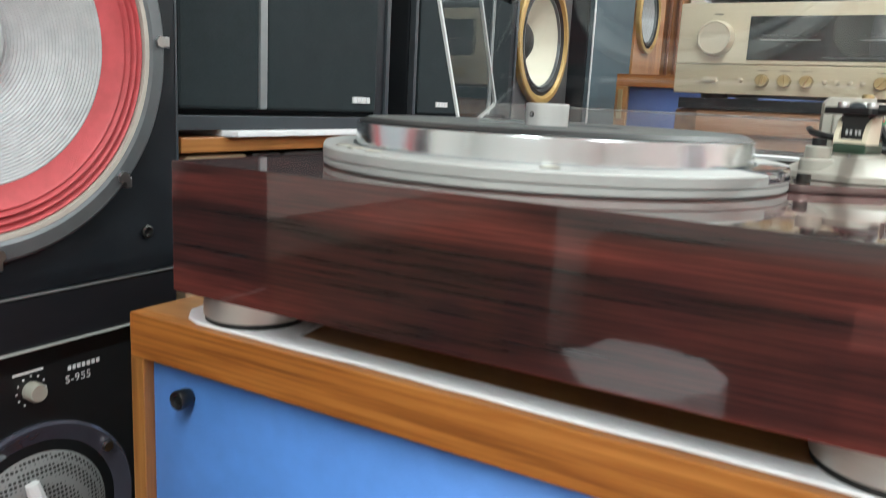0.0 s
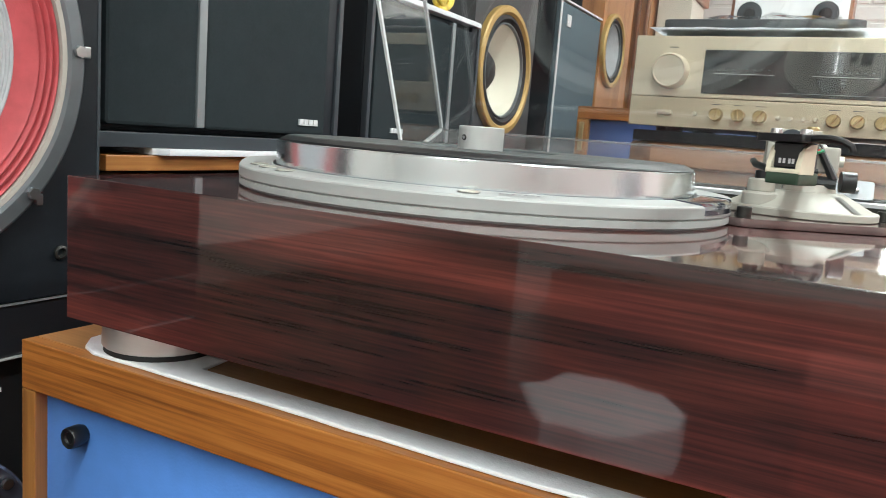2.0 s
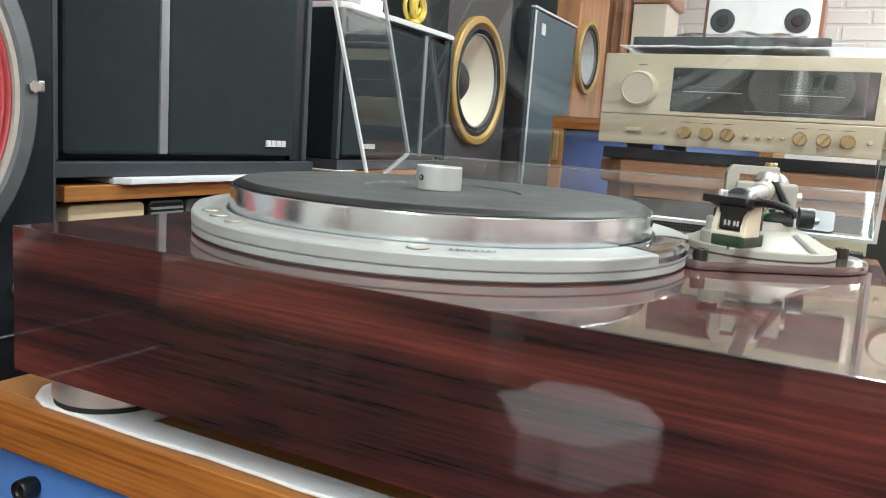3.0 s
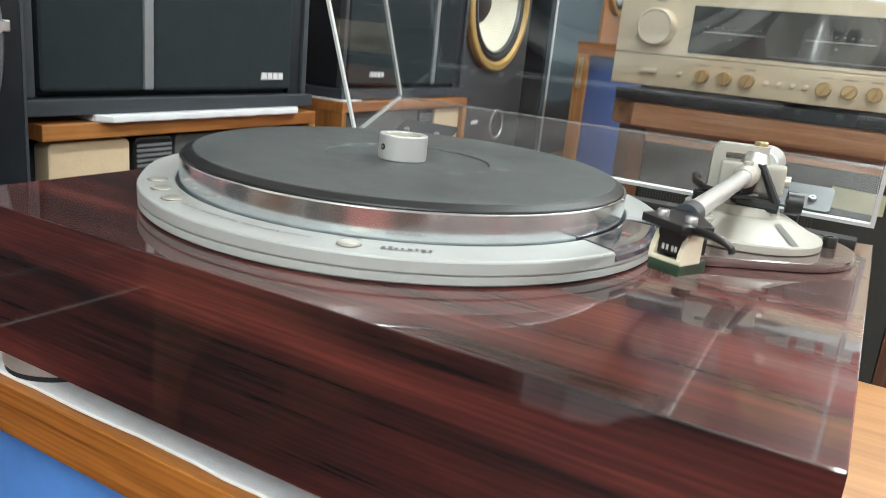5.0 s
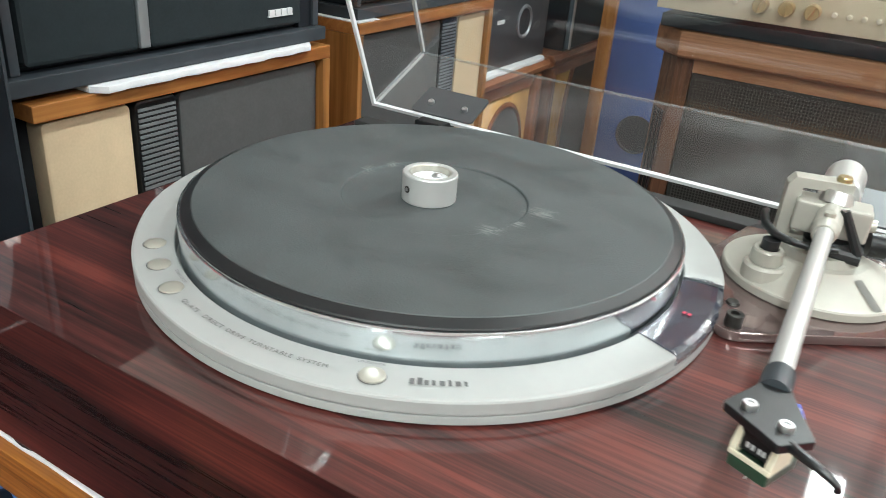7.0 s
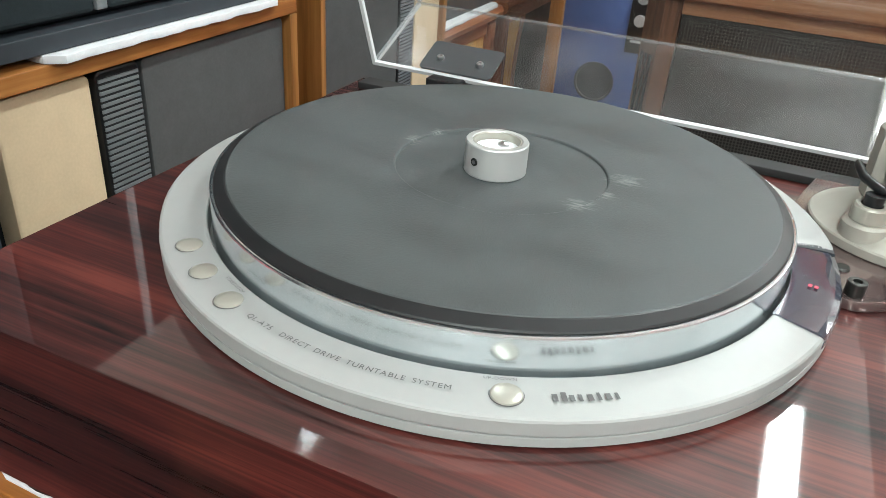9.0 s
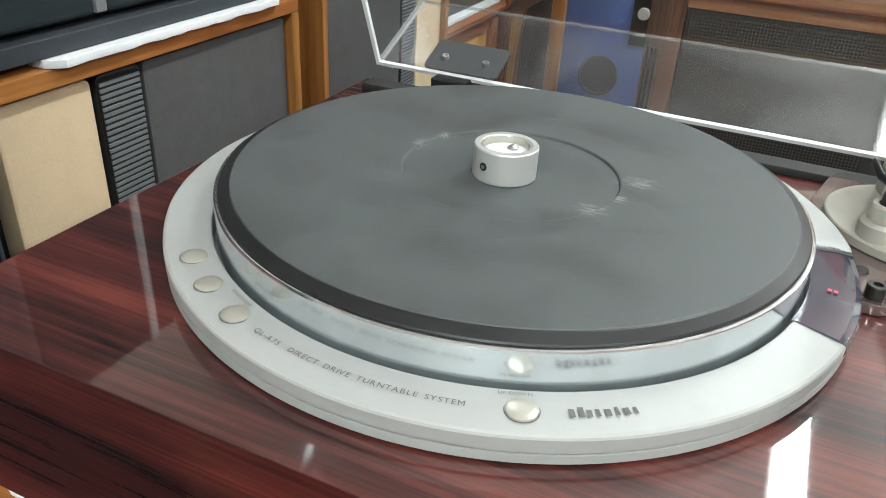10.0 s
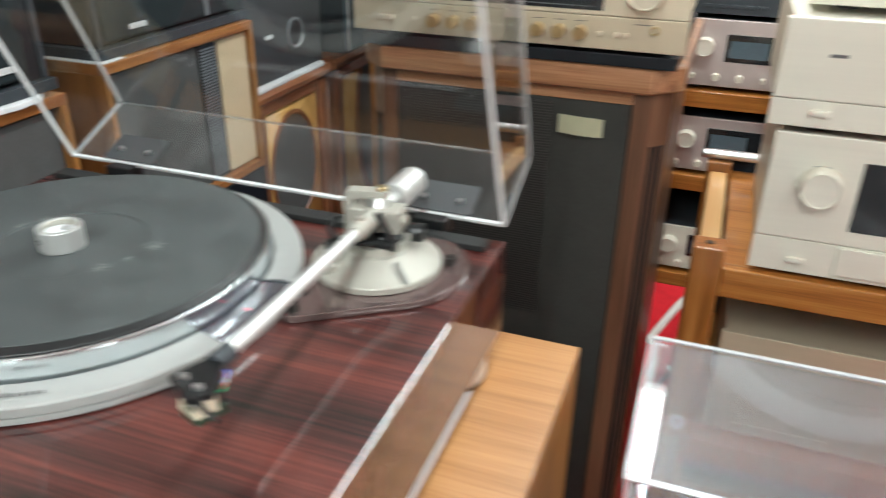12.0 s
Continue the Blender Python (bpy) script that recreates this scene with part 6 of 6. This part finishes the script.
PALE_RAIL = wood("pale rack rail", [(0.34, (0.36, 0.17, 0.06)), (0.5, (0.50, 0.27, 0.10)), (0.66, (0.58, 0.36, 0.16))], "y", 1.0, 0.35, 0.2, 2.0)
build_near_rack()
for xa, xb, y, z, r in ((0.655, 0.775, 1.252, -0.1845, 0.0085), (0.668, 0.770, 1.272, -0.1870, 0.0060)):
    solid("metal_bar", rod([(xa, y, z), (xa + 0.004, y, z), (xb - 0.03, y, z), (xb, y, z)], [r * 0.8, r, r, r * 0.8], 14), STEEL, "short silver metal bar on a rack post", "bar", "metal bars")
cream_amp(0.742, 1.205, 0.858, -0.2195, -0.012, True, "pale champagne amplifier with round knob and dark window")
cream_amp(0.728, 1.195, 0.850, -0.0118, 0.132, False, "pale champagne power amplifier stacked on another")
plain_component(0.75, 1.18, 0.90, 1.20, 0.1322, 0.21, CREAM_PANEL, "pale audio component on top of the stack")
plain_component(0.73, 1.28, 0.885, 1.22, -0.5295, -0.338, GOLD_LOW, "dull gold component on the lower rack shelf")

# second turntable, lower down, with its lid open
plan(SECOND_DECK)
solid("wooden_cabinet", box(0.640, 1.135, 0.070, 0.500, FLOOR, -0.5655, 0.003), WALNUT_SIDE, "wooden cabinet under the second turntable", "cabinet")


def build_second():
    t = thing("turntable", (0.885, 0.28, -0.565), "second rosewood turntable with its clear lid standing open", "turntable")
    part("plinth", box(0.632, 1.142, 0.055, 0.510, -0.548, -0.442, 0.003), ROSEWOOD, t)
    for fx in (0.68, 1.09):
        for fy in (0.11, 0.455):
            part("foot", lathe([(0, -0.548), (0.03, -0.548), (0.03, -0.565), (0, -0.565)], (fx, fy, 0), seg=28), FOOT_METAL, t)
    c = (0.858, 0.268, 0)
    part("surround_ring", lathe([(0.178, -0.4418), (0.216, -0.4418), (0.217, -0.425), (0.215, -0.422), (0.184, -0.420), (0.182, -0.422), (0.182, -0.436), (0.178, -0.436)], c, seg=96), ALU_PAINT, t, "pale silver surround ring")
    pl = part("platter", lathe([(0, -0.4415), (0.170, -0.4415), (0.170, -0.410), (0.167, -0.407), (0, -0.407)], c, seg=96), CHROME, t)
    part("mat", lathe([(0.165, -0.4068), (0.163, -0.4035), (0, -0.4035)], c, seg=80), RUBBER, pl)
    uy, uz, vy, vz = 0.785, 0.62, -0.62, 0.785
    oy, oz, deep, long, th = 0.4995, -0.4345, 0.090, 0.50, 0.0035
    xl, xr = 0.650, 1.130

    def put(bm):
        for v in bm.verts:
            s, h = v.co.y, v.co.z
            v.co = Vector((v.co.x, oy + s * uy + h * vy, oz + s * uz + h * vz))
        bmesh.ops.recalc_face_normals(bm, faces=bm.faces)
        return bm
    lid = part("lid", put(box(xl, xr, deep, deep + th, 0, long)), ACRYLIC_HAZE, t, "clear acrylic lid with painted haze, standing open", 0)
    part("front_panel", put(box(xl, xr, 0.0035, deep - 0.0002, long - th, long)), ACRYLIC_HAZE, lid, "", 0)
    part("rear_panel", put(box(xl, xr, 0.0035, deep - 0.0002, 0, th)), ACRYLIC_HAZE, lid, "", 0)
    for a, b in ((xl, xl + th), (xr - th, xr)):
        part("side_panel", put(box(a, b, 0.0035, deep - 0.0002, th + 0.0002, long - th - 0.0002)), ACRYLIC_HAZE, lid, "", 0)
        part("edge", put(box(a, b, 0.0, 0.0033, th, long - th)), SEAM, lid, "", 0)
        part("seam", put(box(a - 0.0003, b, deep + 0.0004, deep + th + 0.0004, th, long - th)), SEAM, lid, "", 0)
        part("seam", put(box(a - 0.0003, b, 0.0035, deep, long - th * 0.8, long + 0.0004)), SEAM, lid, "", 0)
    part("edge", put(box(xl, xr, 0.0, 0.0033, long - th, long)), EDGE_LIGHT, lid, "sawn edge, the light it catches in its colour", 0)
    part("seam", put(box(xl, xr, deep + th - 0.0014, deep + th + 0.0005, long - th * 0.5, long + 0.0006)), SEAM, lid, "", 0)


build_second()

# cables on the carpet
plan(RACKS)
for k, pts in enumerate((
    [(0.60, 1.52, -0.80), (0.66, 1.60, -0.72), (0.72, 1.66, -0.66)],
    [(0.70, 1.30, FLOOR + 0.012), (0.63, 1.42, FLOOR + 0.02), (0.70, 1.60, FLOOR + 0.015), (0.60, 1.72, FLOOR + 0.015), (0.68, 1.95, FLOOR + 0.012)],
    [(0.62, 1.75, FLOOR + 0.012), (0.72, 1.80, FLOOR + 0.06), (0.66, 1.92, FLOOR + 0.03), (0.76, 2.0, FLOOR + 0.012)],
)):
    dense = []
    for a, b in zip(pts, pts[1:]):
        for i in range(5):
            f = i / 5
            dense.append(tuple(p + (q - p) * (f * f * (3 - 2 * f)) for p, q in zip(a, b)))
    dense.append(pts[-1])
    solid("cable", rod(dense, 0.010 if k == 0 else 0.006, 8), CABLE_GREY if k != 1 else BLACK, "loose cable beside the rack", "cable", "cables")

# ---- behind the walk, out of view: added to shape the reflections ----
plan(HERE)
# hides the carpet so that the plinth front mirrors something dark
solid("low_table", box(-0.50, 1.75, -2.3, -0.85, FLOOR, -0.79, 0.004), BLACK_VINYL, "unseen black counter, added to darken the plinth's reflection", "counter")
wp = random.Random(12)
ragged = [(-0.08 + (0.23 + wp.uniform(-0.04, 0.03)) * math.cos(2 * math.pi * k / 22), -1.70 + (0.24 + wp.uniform(-0.04, 0.03)) * math.sin(2 * math.pi * k / 22)) for k in range(22)]
solid("packing_paper", prism(ragged, -0.7895, -0.650, "z", 0.02, 3), WHITE_CLOTH, "unseen white bundle, added for a pale patch of reflection", "paper")
solid("red_carton", box(0.42, 1.12, -2.0, -1.58, -0.7895, -0.46, 0.003), RED_DULL, "unseen dull red block, added for a reddish reflection", "carton")
for i in range(5):
    x = -0.48 + i * 0.62
    back = thing("floor_loudspeaker", (x + 0.3, -2.44, FLOOR), "unseen brown loudspeaker by the far wall, added for reflections", "loudspeaker", "loudspeakers behind the counter")
    part("cabinet", box(x, x + 0.60, -2.58, -2.32, FLOOR, -0.42, 0.004), BROWN_UP, back)
    part("woofer", lathe([(0.15, 0.0), (0.15, 0.012), (0.13, 0.012), (0.12, 0.004), (0.05, 0.002), (0, 0.012)], (x + 0.3, -2.32, -0.60), "y", 48), BLACK_RUBBER, back)
for i in range(3):
    y = -1.05 - i * 0.52
    back = thing("floor_loudspeaker", (-0.66, y + 0.25, FLOOR), "unseen brown loudspeaker by the side wall, added for reflections", "loudspeaker", "loudspeakers along the side wall")
    part("cabinet", box(-0.84, -0.52, y, y + 0.50, FLOOR, -0.25, 0.004), BROWN_UP, back)
    part("woofer", lathe([(0.15, 0.0), (0.15, 0.012), (0.13, 0.012), (0.12, 0.004), (0.05, 0.002), (0, 0.012)], (-0.52, y + 0.25, -0.60), "x", 48), BLACK_RUBBER, back)

# ---- bricks of the back wall ----
bw, bh = 0.205, 0.058
brick_bm = box(-bw / 2, bw / 2, -0.012, 0.0, -bh / 2, bh / 2, 0.004, 1)
brick_mesh = bpy.data.meshes.new("brick")
brick_bm.to_mesh(brick_mesh)
brick_bm.free()
brick_mesh.materials.append(BRICK_WHITE)
rows_b = [(-0.06 + r * 0.068, r) for r in range(12)]
for z, r in rows_b:
    for i in range(11):
        ob = new("brick", brick_mesh)
        ob.parent = wall_north
        at = Vector((-0.45 + i * 0.216 + (0.108 if r % 2 else 0), Y1 + 0.0080, z + 0.2))
        ob.location = at - BASE[wall_north]
